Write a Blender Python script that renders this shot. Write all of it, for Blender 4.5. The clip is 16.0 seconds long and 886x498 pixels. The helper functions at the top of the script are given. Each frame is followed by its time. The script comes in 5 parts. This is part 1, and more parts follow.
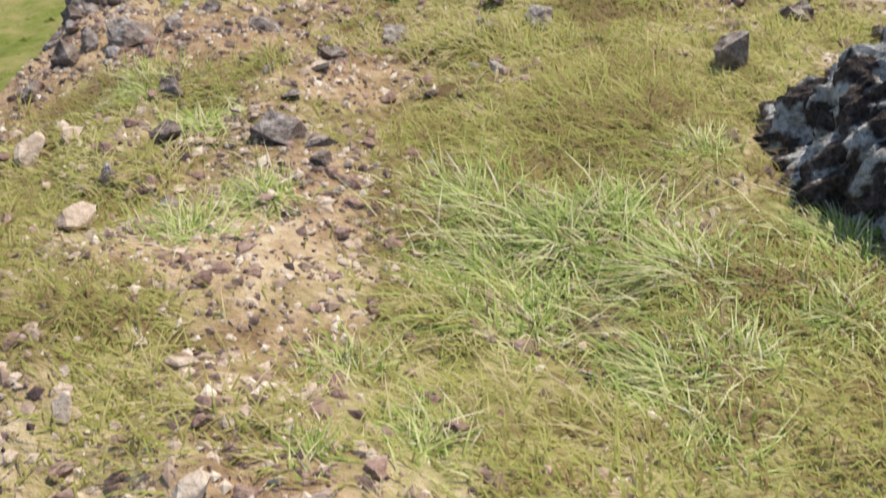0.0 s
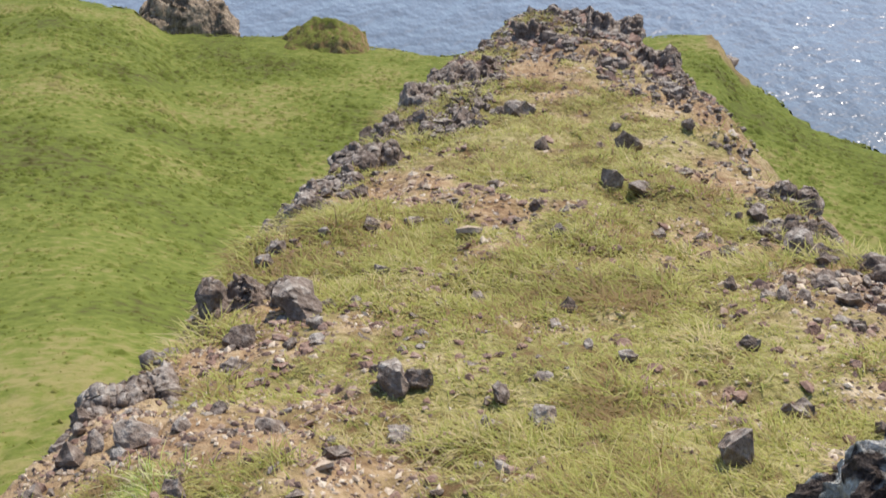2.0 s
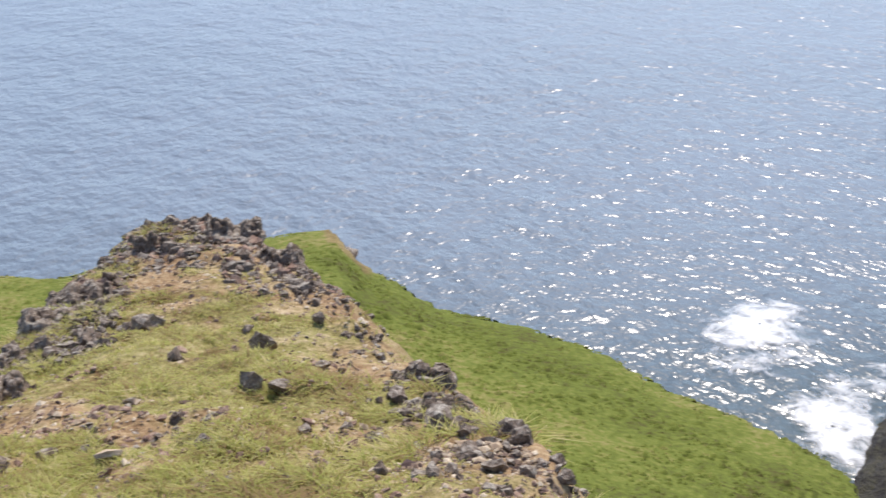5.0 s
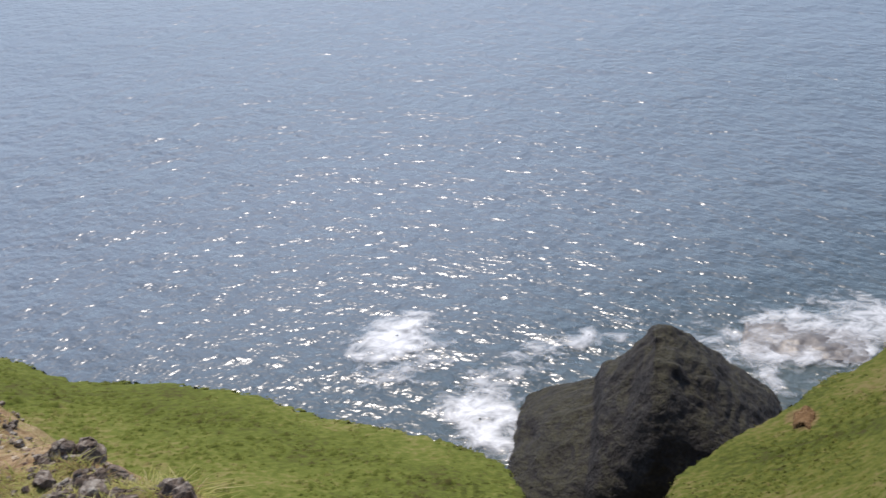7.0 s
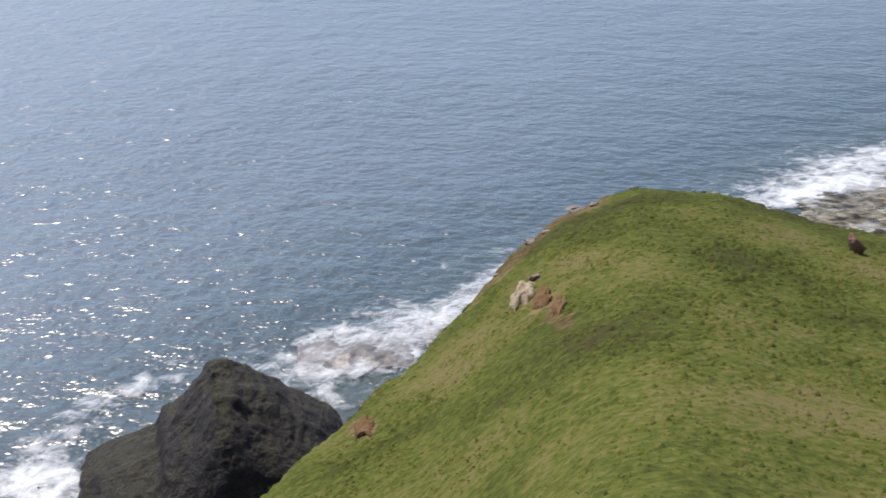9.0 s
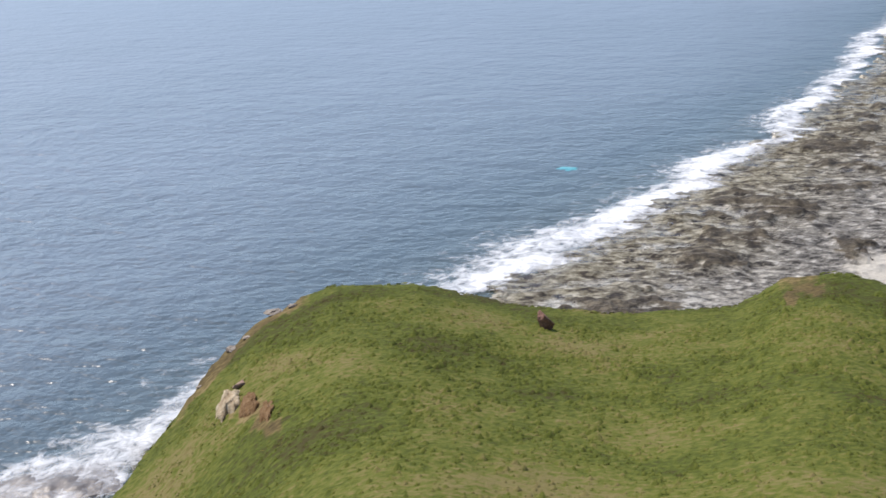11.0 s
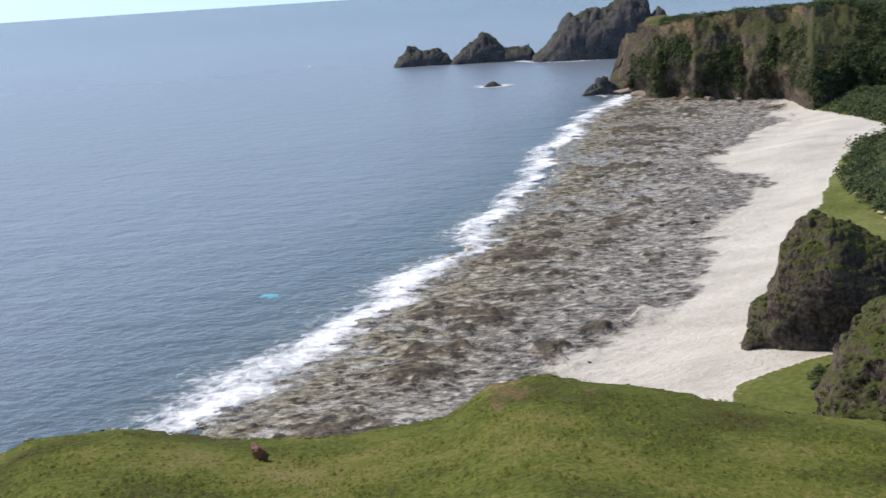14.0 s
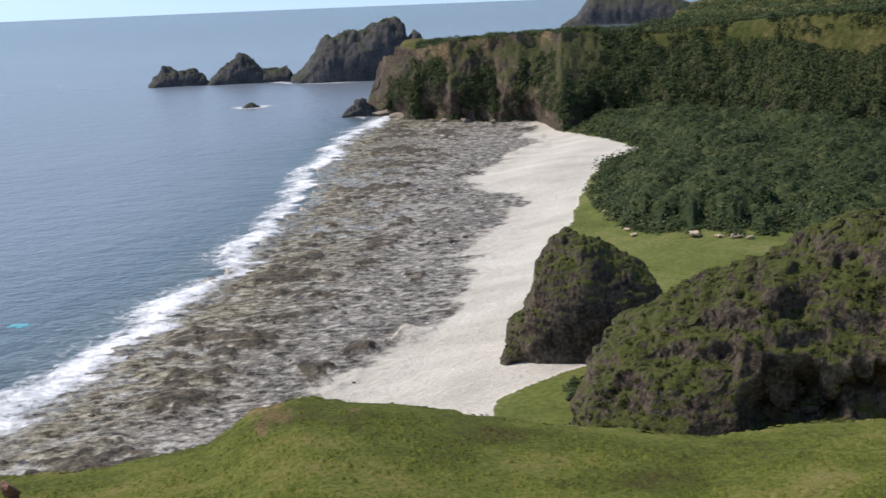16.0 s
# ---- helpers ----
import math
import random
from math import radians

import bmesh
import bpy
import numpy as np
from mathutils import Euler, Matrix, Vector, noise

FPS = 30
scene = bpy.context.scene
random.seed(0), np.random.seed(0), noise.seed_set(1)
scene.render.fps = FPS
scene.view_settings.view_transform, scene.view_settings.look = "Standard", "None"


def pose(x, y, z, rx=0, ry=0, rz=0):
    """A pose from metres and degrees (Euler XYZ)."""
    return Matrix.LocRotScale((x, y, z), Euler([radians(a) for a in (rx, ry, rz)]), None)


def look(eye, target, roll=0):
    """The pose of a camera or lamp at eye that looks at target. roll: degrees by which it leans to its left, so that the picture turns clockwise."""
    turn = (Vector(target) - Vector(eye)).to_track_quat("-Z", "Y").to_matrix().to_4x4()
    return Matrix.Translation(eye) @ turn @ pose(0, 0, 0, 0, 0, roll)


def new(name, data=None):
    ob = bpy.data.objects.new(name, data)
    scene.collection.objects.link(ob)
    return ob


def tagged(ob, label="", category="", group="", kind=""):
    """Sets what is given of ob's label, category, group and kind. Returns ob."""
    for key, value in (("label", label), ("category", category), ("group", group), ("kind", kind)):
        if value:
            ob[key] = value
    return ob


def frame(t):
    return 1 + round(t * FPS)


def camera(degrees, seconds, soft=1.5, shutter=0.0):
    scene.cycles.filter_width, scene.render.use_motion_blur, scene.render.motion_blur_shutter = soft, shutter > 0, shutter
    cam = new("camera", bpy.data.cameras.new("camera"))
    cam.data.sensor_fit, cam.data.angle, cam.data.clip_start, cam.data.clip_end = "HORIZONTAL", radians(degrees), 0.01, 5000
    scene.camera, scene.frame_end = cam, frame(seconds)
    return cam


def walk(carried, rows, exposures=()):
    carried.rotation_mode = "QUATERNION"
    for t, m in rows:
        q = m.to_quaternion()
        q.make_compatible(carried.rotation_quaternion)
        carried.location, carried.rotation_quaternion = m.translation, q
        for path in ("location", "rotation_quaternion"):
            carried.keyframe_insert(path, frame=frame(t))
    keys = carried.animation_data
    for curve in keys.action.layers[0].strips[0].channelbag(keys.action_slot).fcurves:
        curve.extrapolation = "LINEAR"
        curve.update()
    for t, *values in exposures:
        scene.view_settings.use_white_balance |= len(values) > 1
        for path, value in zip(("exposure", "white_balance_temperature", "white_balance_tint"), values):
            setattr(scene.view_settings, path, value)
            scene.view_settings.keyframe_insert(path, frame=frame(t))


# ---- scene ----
EYE_Z = 60.0
cam = camera(39.4, 16.0, soft=1.5, shutter=0.3)
# seconds, yaw, pitch, roll: a camera held by somebody who turns on the spot
PATH = [(0, -0.00, -50.40, -2.49), (0.5, -0.28, -44.73, -2.41), (1, -0.49, -39.29, -2.27), (1.5, -0.61, -35.49, -2.27),
        (2, -0.74, -32.07, -2.41), (2.5, -0.95, -28.61, -2.23), (3, -1.23, -25.52, -1.80), (3.5, -3.27, -24.04, -1.46),
        (4, -7.96, -23.49, -1.26), (4.5, -13.92, -23.42, -1.05), (5, -19.89, -23.27, -0.76), (5.2, -22.23, -23.18, -0.64),
        (7.3, -41.40, -22.26, -3.42), (7.5, -43.60, -22.38, -3.23), (8, -49.81, -22.42, -3.19), (8.5, -55.97, -22.24, -2.61),
        (9, -61.07, -21.70, -2.39), (9.5, -65.41, -21.00, -2.36), (10, -69.57, -20.13, -2.44), (10.2, -71.06, -19.68, -2.42),
        (12.3, -82.30, -14.53, -3.09), (12.5, -83.22, -14.17, -3.15), (13, -85.54, -13.40, -3.35), (13.5, -87.86, -12.85, -3.58),
        (14, -90.45, -12.56, -3.64), (14.5, -93.20, -12.42, -3.38), (15, -96.19, -12.32, -2.99), (15.5, -99.10, -12.25, -2.55),
        (16, -101.74, -12.15, -2.28)]
walk(cam, [(t, pose(0, 0, EYE_Z, 90 + p, 0, y) @ pose(0, 0, 0, 0, 0, r)) for t, y, p, r in PATH], [(t, e, 6850, 15) for t, e in ((0, 0.30), (2, 0.29), (3.5, 0.38), (5, 0.31), (7.5, -0.18), (8.5, -0.10), (10, 0.12), (12.5, 0.16), (14, 0.02), (16, -0.03))])

# ---------------- light ----------------
SUN_AZ, SUN_EL = 32.0, 50.0          # degrees to the right of +y, and above the horizon
world = bpy.data.worlds.new("world")
scene.world = world
world.use_nodes = True
wn = world.node_tree.nodes
sky = wn.new("ShaderNodeTexSky")
sky.sky_type = "NISHITA"
sky.sun_disc = False
sky.sun_elevation = radians(SUN_EL)
sky.sun_rotation = radians(SUN_AZ)
sky.air_density, sky.dust_density, sky.ozone_density = 1.0, 0.5, 2.5
wl = world.node_tree.links.new
tc, sep, com, low = wn.new("ShaderNodeTexCoord"), wn.new("ShaderNodeSeparateXYZ"), wn.new("ShaderNodeCombineXYZ"), wn.new("ShaderNodeMath")
low.operation, low.inputs[1].default_value = "MAXIMUM", 0.15      # the hazy sky goes on down to the water
wl(tc.outputs["Generated"], sep.inputs[0]), wl(sep.outputs[2], low.inputs[0])
wl(sep.outputs[0], com.inputs[0]), wl(sep.outputs[1], com.inputs[1]), wl(low.outputs[0], com.inputs[2])
wl(com.outputs[0], sky.inputs[0])
wl(sky.outputs[0], wn["Background"].inputs[0])
wn["Background"].inputs[1].default_value = 0.18
sun = new("sun", bpy.data.lights.new("sun", "SUN"))
sun.data.energy, sun.data.angle, sun.data.color = 4.0, radians(0.53), (1.0, 0.955, 0.88)
sd = Vector((math.sin(radians(SUN_AZ)) * math.cos(radians(SUN_EL)), math.cos(radians(SUN_AZ)) * math.cos(radians(SUN_EL)), math.sin(radians(SUN_EL))))
sun.matrix_world = look(sd * 200, (0, 0, 0))


# ---------------- noise in numpy ----------------
def hashed(ix, iy, seed):
    n = (ix.astype(np.int64) * 374761393 + iy.astype(np.int64) * 668265263 + seed * 1442695041) & 0xFFFFFFFF
    n = ((n ^ (n >> 13)) * 1274126177) & 0xFFFFFFFF
    return ((n ^ (n >> 16)) & 0xFFFFFF) / float(0xFFFFFF)


def vnoise(x, y, seed=0):
    """Value noise in -1..1."""
    x, y = np.asarray(x, float), np.asarray(y, float)
    ix, iy = np.floor(x), np.floor(y)
    fx, fy = x - ix, y - iy
    fx, fy = fx * fx * (3 - 2 * fx), fy * fy * (3 - 2 * fy)
    a, b = hashed(ix, iy, seed), hashed(ix + 1, iy, seed)
    c, d = hashed(ix, iy + 1, seed), hashed(ix + 1, iy + 1, seed)
    return 2 * ((a + (b - a) * fx) * (1 - fy) + (c + (d - c) * fx) * fy) - 1


def fbm(x, y, octaves=4, seed=0, gain=0.5):
    total, amp = 0, 1.0
    for k in range(octaves):
        total = total + amp * vnoise(x * 2**k + 17.3 * k, y * 2**k - 9.1 * k, seed + k)
        amp *= gain
    return total


def ridged(x, y, octaves=4, seed=0):
    total, amp = 0, 1.0
    for k in range(octaves):
        total = total + amp * (1 - 2 * np.abs(vnoise(x * 2**k + 5.3 * k, y * 2**k + 3.7 * k, seed + k)))
        amp *= 0.5
    return total


def vnoise3(p, seed=0):
    """Value noise in -1..1 at points of three coordinates."""
    i = np.floor(p)
    f = p - i
    f = f * f * (3 - 2 * f)
    i = i.astype(np.int64)
    lay = []
    for k in (0, 1):
        s = seed + 7919 * (i[..., 2] + k)
        a, b = hashed(i[..., 0], i[..., 1], s), hashed(i[..., 0] + 1, i[..., 1], s)
        c, d = hashed(i[..., 0], i[..., 1] + 1, s), hashed(i[..., 0] + 1, i[..., 1] + 1, s)
        lay.append((a + (b - a) * f[..., 0]) * (1 - f[..., 1]) + (c + (d - c) * f[..., 0]) * f[..., 1])
    return 2 * (lay[0] + (lay[1] - lay[0]) * f[..., 2]) - 1


def fbm3(p, octaves=4, seed=0, gain=0.5, crease=False):
    total, amp = 0, 1.0
    for k in range(octaves):
        n = vnoise3(p * 2**k + 11.7 * k, seed + k)
        total = total + amp * (1 - 2 * np.abs(n) if crease else n)
        amp *= gain
    return total


def outward(p):
    """Unit normals of a grid of points."""
    n = np.cross(np.gradient(p, axis=0), np.gradient(p, axis=1))
    return n / (np.linalg.norm(n, axis=-1, keepdims=True) + 1e-9)


def smooth(a, b, x):
    t = np.clip((np.asarray(x, float) - a) / (b - a), 0, 1)
    return t * t * (3 - 2 * t)


def softmax(a, b, k):
    h = np.clip(0.5 + 0.5 * (a - b) / k, 0, 1)
    return b + (a - b) * h + k * h * (1 - h)


# ---------------- materials ----------------
def material(name, ramp, scale, fine=6.0, rough=0.9, bump=0.3, bump_dist=0.05, spec=0.3, stretch=(1, 1, 1), blend=0.5, island=0.0, moss=None, attr=None, coarse_bump=0.0, thin=0.0):
    """A material of two scales of noise through a ramp of (place, colour); moss: a second colour (colour, from, to,
    patchiness) on what faces up; attr: (attribute, colour ramp) laid over.
    """
    m = bpy.data.materials.new(name)
    m.use_nodes = True
    nt = m.node_tree
    N, L = nt.nodes, nt.links.new
    bs = N["Principled BSDF"]
    bs.inputs["Roughness"].default_value = rough
    bs.inputs["Specular IOR Level"].default_value = spec
    geo = N.new("ShaderNodeNewGeometry")
    mp = N.new("ShaderNodeMapping")
    mp.inputs["Scale"].default_value = stretch
    L(geo.outputs["Position"], mp.inputs["Vector"])
    a, b = N.new("ShaderNodeTexNoise"), N.new("ShaderNodeTexNoise")
    for t, s, d in ((a, scale, 6), (b, scale * fine, 5)):
        t.inputs["Scale"].default_value, t.inputs["Detail"].default_value, t.inputs["Roughness"].default_value = s, d, 0.62
        L(mp.outputs[0], t.inputs["Vector"])
    mix = N.new("ShaderNodeMix")
    mix.inputs[0].default_value = blend
    L(a.outputs["Fac"], mix.inputs[2]), L(b.outputs["Fac"], mix.inputs[3])
    fac = mix.outputs[0]
    if island:
        ma = N.new("ShaderNodeMath")
        ma.operation = "MULTIPLY_ADD"
        L(geo.outputs["Random Per Island"], ma.inputs[0])
        ma.inputs[1].default_value = island
        mb = N.new("ShaderNodeMath")
        mb.operation = "SUBTRACT"
        L(fac, mb.inputs[0])
        mb.inputs[1].default_value = island / 2
        L(mb.outputs[0], ma.inputs[2])
        fac = ma.outputs[0]

    def ramped(stops, source):
        cr = N.new("ShaderNodeValToRGB")
        e = cr.color_ramp.elements
        while len(e) < len(stops):
            e.new(0.5)
        for el, (p, c) in zip(e, stops):
            el.position, el.color = p, (*c, 1)
        L(source, cr.inputs[0])
        return cr.outputs[0]

    col = ramped(ramp, fac)
    if attr:
        at = N.new("ShaderNodeAttribute")
        at.attribute_name = attr[0]
        second = ramped(attr[1], fac)
        mm = N.new("ShaderNodeMath")
        mm.operation = "MULTIPLY_ADD"
        L(b.outputs["Fac"], mm.inputs[0])
        mm.inputs[1].default_value = 0.9
        L(at.outputs["Fac"], mm.inputs[2])
        mr = N.new("ShaderNodeMapRange")
        L(mm.outputs[0], mr.inputs[0])
        mr.inputs[1].default_value, mr.inputs[2].default_value = 0.75, 1.15
        mx = N.new("ShaderNodeMix")
        mx.data_type = "RGBA"
        L(mr.outputs[0], mx.inputs[0]), L(col, mx.inputs[6]), L(second, mx.inputs[7])
        col = mx.outputs[2]
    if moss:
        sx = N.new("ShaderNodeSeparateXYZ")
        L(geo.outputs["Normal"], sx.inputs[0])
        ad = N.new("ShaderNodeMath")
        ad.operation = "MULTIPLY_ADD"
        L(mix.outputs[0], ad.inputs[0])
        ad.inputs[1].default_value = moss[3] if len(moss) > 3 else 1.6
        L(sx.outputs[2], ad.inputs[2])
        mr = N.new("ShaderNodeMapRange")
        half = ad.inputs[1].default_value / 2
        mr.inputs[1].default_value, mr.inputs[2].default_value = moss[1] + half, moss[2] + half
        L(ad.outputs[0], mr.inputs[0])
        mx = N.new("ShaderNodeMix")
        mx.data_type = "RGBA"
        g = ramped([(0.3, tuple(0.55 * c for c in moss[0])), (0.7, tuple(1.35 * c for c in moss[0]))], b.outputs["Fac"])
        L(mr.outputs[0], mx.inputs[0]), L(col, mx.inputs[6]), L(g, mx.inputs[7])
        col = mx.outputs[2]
    L(col, bs.inputs["Base Color"])
    bp = N.new("ShaderNodeBump")
    bp.inputs["Strength"].default_value, bp.inputs["Distance"].default_value = bump, bump_dist
    L(b.outputs["Fac"], bp.inputs["Height"])
    if coarse_bump:
        bq = N.new("ShaderNodeBump")
        bq.inputs["Strength"].default_value, bq.inputs["Distance"].default_value = 1.0, coarse_bump
        L(a.outputs["Fac"], bq.inputs["Height"])
        L(bq.outputs[0], bp.inputs["Normal"])
    L(bp.outputs[0], bs.inputs["Normal"])
    if thin:
        tr, ms = N.new("ShaderNodeBsdfTranslucent"), N.new("ShaderNodeMixShader")
        ms.inputs[0].default_value = thin
        L(col, tr.inputs[0]), L(bs.outputs[0], ms.inputs[1]), L(tr.outputs[0], ms.inputs[2])
        L(ms.outputs[0], N["Material Output"].inputs[0])
    return m


SOIL = [(0.34, (0.13, 0.072, 0.040)), (0.45, (0.27, 0.175, 0.095)), (0.55, (0.38, 0.275, 0.155)), (0.66, (0.52, 0.42, 0.27))]
TURF = [(0.39, (0.142, 0.086, 0.041)), (0.46, (0.185, 0.157, 0.056)), (0.53, (0.254, 0.230, 0.084)), (0.62, (0.361, 0.301, 0.155))]
M_ridge = material("ridge_turf", TURF, 1.7, 9, 0.95, 0.9, 0.04, 0.1, attr=("bare", SOIL))
GREEN = [(0.38, (0.057, 0.048, 0.017)), (0.46, (0.068, 0.085, 0.015)), (0.53, (0.112, 0.123, 0.024)), (0.61, (0.176, 0.147, 0.057))]
CLIFFROCK = [(0.34, (0.040, 0.028, 0.014)), (0.5, (0.150, 0.112, 0.046)), (0.64, (0.29, 0.225, 0.105))]
M_slope = material("pasture", GREEN, 0.09, 26, 0.95, 0.9, 0.11, 0.08, blend=0.45, attr=("bare", CLIFFROCK))
M_freshslope = material("fresh_pasture", [(0.38, (0.080, 0.075, 0.023)), (0.46, (0.105, 0.130, 0.024)), (0.53, (0.143, 0.165, 0.035)), (0.61, (0.230, 0.202, 0.075))], 0.09, 26, 0.95, 0.8, 0.09, 0.08, blend=0.45, attr=("bare", CLIFFROCK))
M_blade = material("grass_blade", [(0.40, (0.36, 0.25, 0.12)), (0.45, (0.36, 0.33, 0.10)), (0.51, (0.42, 0.45, 0.115)), (0.57, (0.54, 0.51, 0.18)), (0.66, (0.68, 0.57, 0.33))], 1.1, 6, 0.7, 0.0, 0.01, 0.2, island=0.22, thin=0.5, blend=0.3)
M_tussock = material("tussock_blade", [(0.25, (0.20, 0.29, 0.045)), (0.48, (0.40, 0.50, 0.11)), (0.72, (0.70, 0.68, 0.34))], 4, 8, 0.55, 0.0, 0.01, 0.3, island=0.55, thin=0.4)
M_tuft = material("pasture_tuft", [(0.36, (0.092, 0.075, 0.028)), (0.43, (0.083, 0.095, 0.018)), (0.52, (0.127, 0.147, 0.028)), (0.64, (0.239, 0.216, 0.064))], 0.11, 14, 0.9, 0.0, 0.01, 0.1, island=0.15, thin=0.5)
M_freshtuft = material("fresh_pasture_tuft", [(0.36, (0.095, 0.108, 0.022)), (0.50, (0.178, 0.196, 0.042)), (0.64, (0.29, 0.265, 0.09))], 0.11, 14, 0.9, 0.0, 0.01, 0.1, island=0.15, thin=0.5)
# the moss values of this basalt lay a paler tone on upward faces
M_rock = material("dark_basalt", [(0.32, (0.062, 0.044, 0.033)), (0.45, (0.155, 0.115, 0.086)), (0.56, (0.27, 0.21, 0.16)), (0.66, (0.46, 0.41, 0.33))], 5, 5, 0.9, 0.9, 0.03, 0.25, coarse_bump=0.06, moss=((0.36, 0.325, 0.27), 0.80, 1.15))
M_redrock = material("red_brown_stone", [(0.3, (0.13, 0.07, 0.055)), (0.5, (0.28, 0.18, 0.13)), (0.7, (0.48, 0.38, 0.29))], 7, 6, 0.9, 0.7, 0.02, 0.2)
M_pale = material("pale_stone", [(0.3, (0.29, 0.20, 0.13)), (0.5, (0.49, 0.38, 0.265)), (0.7, (0.67, 0.57, 0.43))], 8, 6, 0.9, 0.6, 0.02, 0.2)
M_tanrock = material("tan_rock", [(0.34, (0.05, 0.038, 0.028)), (0.45, (0.17, 0.13, 0.088)), (0.55, (0.33, 0.255, 0.17)), (0.68, (0.52, 0.43, 0.31))], 0.8, 5, 0.9, 0.8, 0.2, 0.2, coarse_bump=0.4)
M_lichenrock = material("craggy_black_rock", [(0.34, (0.030, 0.022, 0.018)), (0.47, (0.085, 0.064, 0.052)), (0.56, (0.16, 0.125, 0.10)), (0.66, (0.28, 0.23, 0.19))], 14, 4, 0.9, 0.9, 0.02, 0.2, coarse_bump=0.05, attr=("lichen", [(0.36, (0.42, 0.40, 0.33)), (0.5, (0.66, 0.64, 0.56)), (0.64, (0.80, 0.78, 0.71))]))
M_straw = material("dry_blade", [(0.3, (0.30, 0.23, 0.12)), (0.5, (0.52, 0.43, 0.26)), (0.7, (0.74, 0.66, 0.47))], 5, 6, 0.8, 0.0, 0.01, 0.2, island=0.5, thin=0.35)
M_bank = material("pale_earth", [(0.34, (0.24, 0.175, 0.105)), (0.5, (0.42, 0.335, 0.22)), (0.64, (0.60, 0.51, 0.37))], 0.9, 5, 0.95, 0.9, 0.15, 0.1, coarse_bump=0.3)
M_rustearth = material("rust_earth", [(0.34, (0.075, 0.042, 0.020)), (0.5, (0.17, 0.098, 0.045)), (0.66, (0.29, 0.19, 0.10))], 1.2, 5, 0.95, 0.9, 0.12, 0.1, coarse_bump=0.2)
M_seacliff = material("weathered_cliff", [(0.32, (0.028, 0.023, 0.020)), (0.45, (0.070, 0.055, 0.043)), (0.55, (0.135, 0.102, 0.070)), (0.66, (0.27, 0.20, 0.125))], 0.13, 7, 0.95, 0.9, 0.6, 0.15, moss=((0.062, 0.066, 0.024), 0.30, 0.75), coarse_bump=1.5, attr=("dry", [(0.34, (0.10, 0.065, 0.035)), (0.5, (0.21, 0.145, 0.07)), (0.66, (0.34, 0.25, 0.13))]))
# rock ramp greyed and lightened, with distance haze put into the colour
M_islet = material("islet_rock", [(0.34, (0.032, 0.032, 0.034)), (0.47, (0.068, 0.066, 0.066)), (0.60, (0.115, 0.108, 0.102)), (0.70, (0.19, 0.175, 0.155))], 0.12, 7, 0.95, 0.9, 0.6, 0.12, moss=((0.050, 0.058, 0.030), 0.65, 1.05), coarse_bump=1.5)
M_mossrock = material("mossy_rock", [(0.36, (0.022, 0.018, 0.014)), (0.46, (0.062, 0.049, 0.038)), (0.56, (0.14, 0.112, 0.084)), (0.66, (0.27, 0.22, 0.17))], 0.22, 7, 0.95, 0.9, 0.5, 0.12, moss=((0.066, 0.076, 0.021), 0.48, 0.80, 4.5), coarse_bump=0.8)
M_wetrock = material("wet_dark_rock", [(0.3, (0.010, 0.008, 0.008)), (0.5, (0.026, 0.022, 0.020)), (0.72, (0.08, 0.066, 0.056))], 0.5, 6, 0.75, 0.9, 0.4, 0.3, moss=((0.046, 0.042, 0.020), 0.66, 1.05), coarse_bump=0.6)
SAND = [(0.34, (0.43, 0.395, 0.325)), (0.5, (0.57, 0.53, 0.44)), (0.66, (0.69, 0.65, 0.555))]
M_knob = material("knob_turf", [(0.36, (0.12, 0.075, 0.035)), (0.5, (0.24, 0.165, 0.075)), (0.64, (0.38, 0.29, 0.15))], 0.9, 5, 0.95, 0.9, 0.15, 0.1, moss=((0.125, 0.140, 0.030), 0.60, 0.95, 2.2), coarse_bump=0.25)
M_plain = material("coastal_meadow", [(0.34, (0.070, 0.082, 0.020)), (0.5, (0.115, 0.135, 0.034)), (0.66, (0.20, 0.185, 0.075))], 0.07, 14, 0.95, 0.8, 0.2, 0.08, attr=("sand", SAND))
M_plateau = material("plateau_scrub", [(0.3, (0.03, 0.05, 0.012)), (0.5, (0.085, 0.085, 0.028)), (0.68, (0.18, 0.145, 0.06)), (0.8, (0.27, 0.20, 0.10))], 0.04, 9, 0.95, 0.9, 1.0, 0.05)
M_leaf = material("scrub_leaf", [(0.36, (0.016, 0.028, 0.011)), (0.45, (0.044, 0.068, 0.026)), (0.54, (0.082, 0.112, 0.038)), (0.64, (0.150, 0.160, 0.060))], 0.16, 5, 0.7, 0.0, 0.01, 0.2, island=0.10, thin=0.3)

M_plants = material("rock_plants", [(0.36, (0.016, 0.024, 0.007)), (0.46, (0.034, 0.044, 0.012)), (0.55, (0.070, 0.074, 0.019)), (0.66, (0.13, 0.11, 0.04))], 0.12, 9, 0.8, 0.0, 0.01, 0.15, island=0.12, thin=0.35)
M_canopy = material("scrub_canopy", [(0.38, (0.010, 0.018, 0.007)), (0.46, (0.022, 0.036, 0.012)), (0.54, (0.042, 0.058, 0.018)), (0.63, (0.085, 0.088, 0.032))], 0.05, 14, 0.85, 1.0, 0.35, 0.15, coarse_bump=0.6)


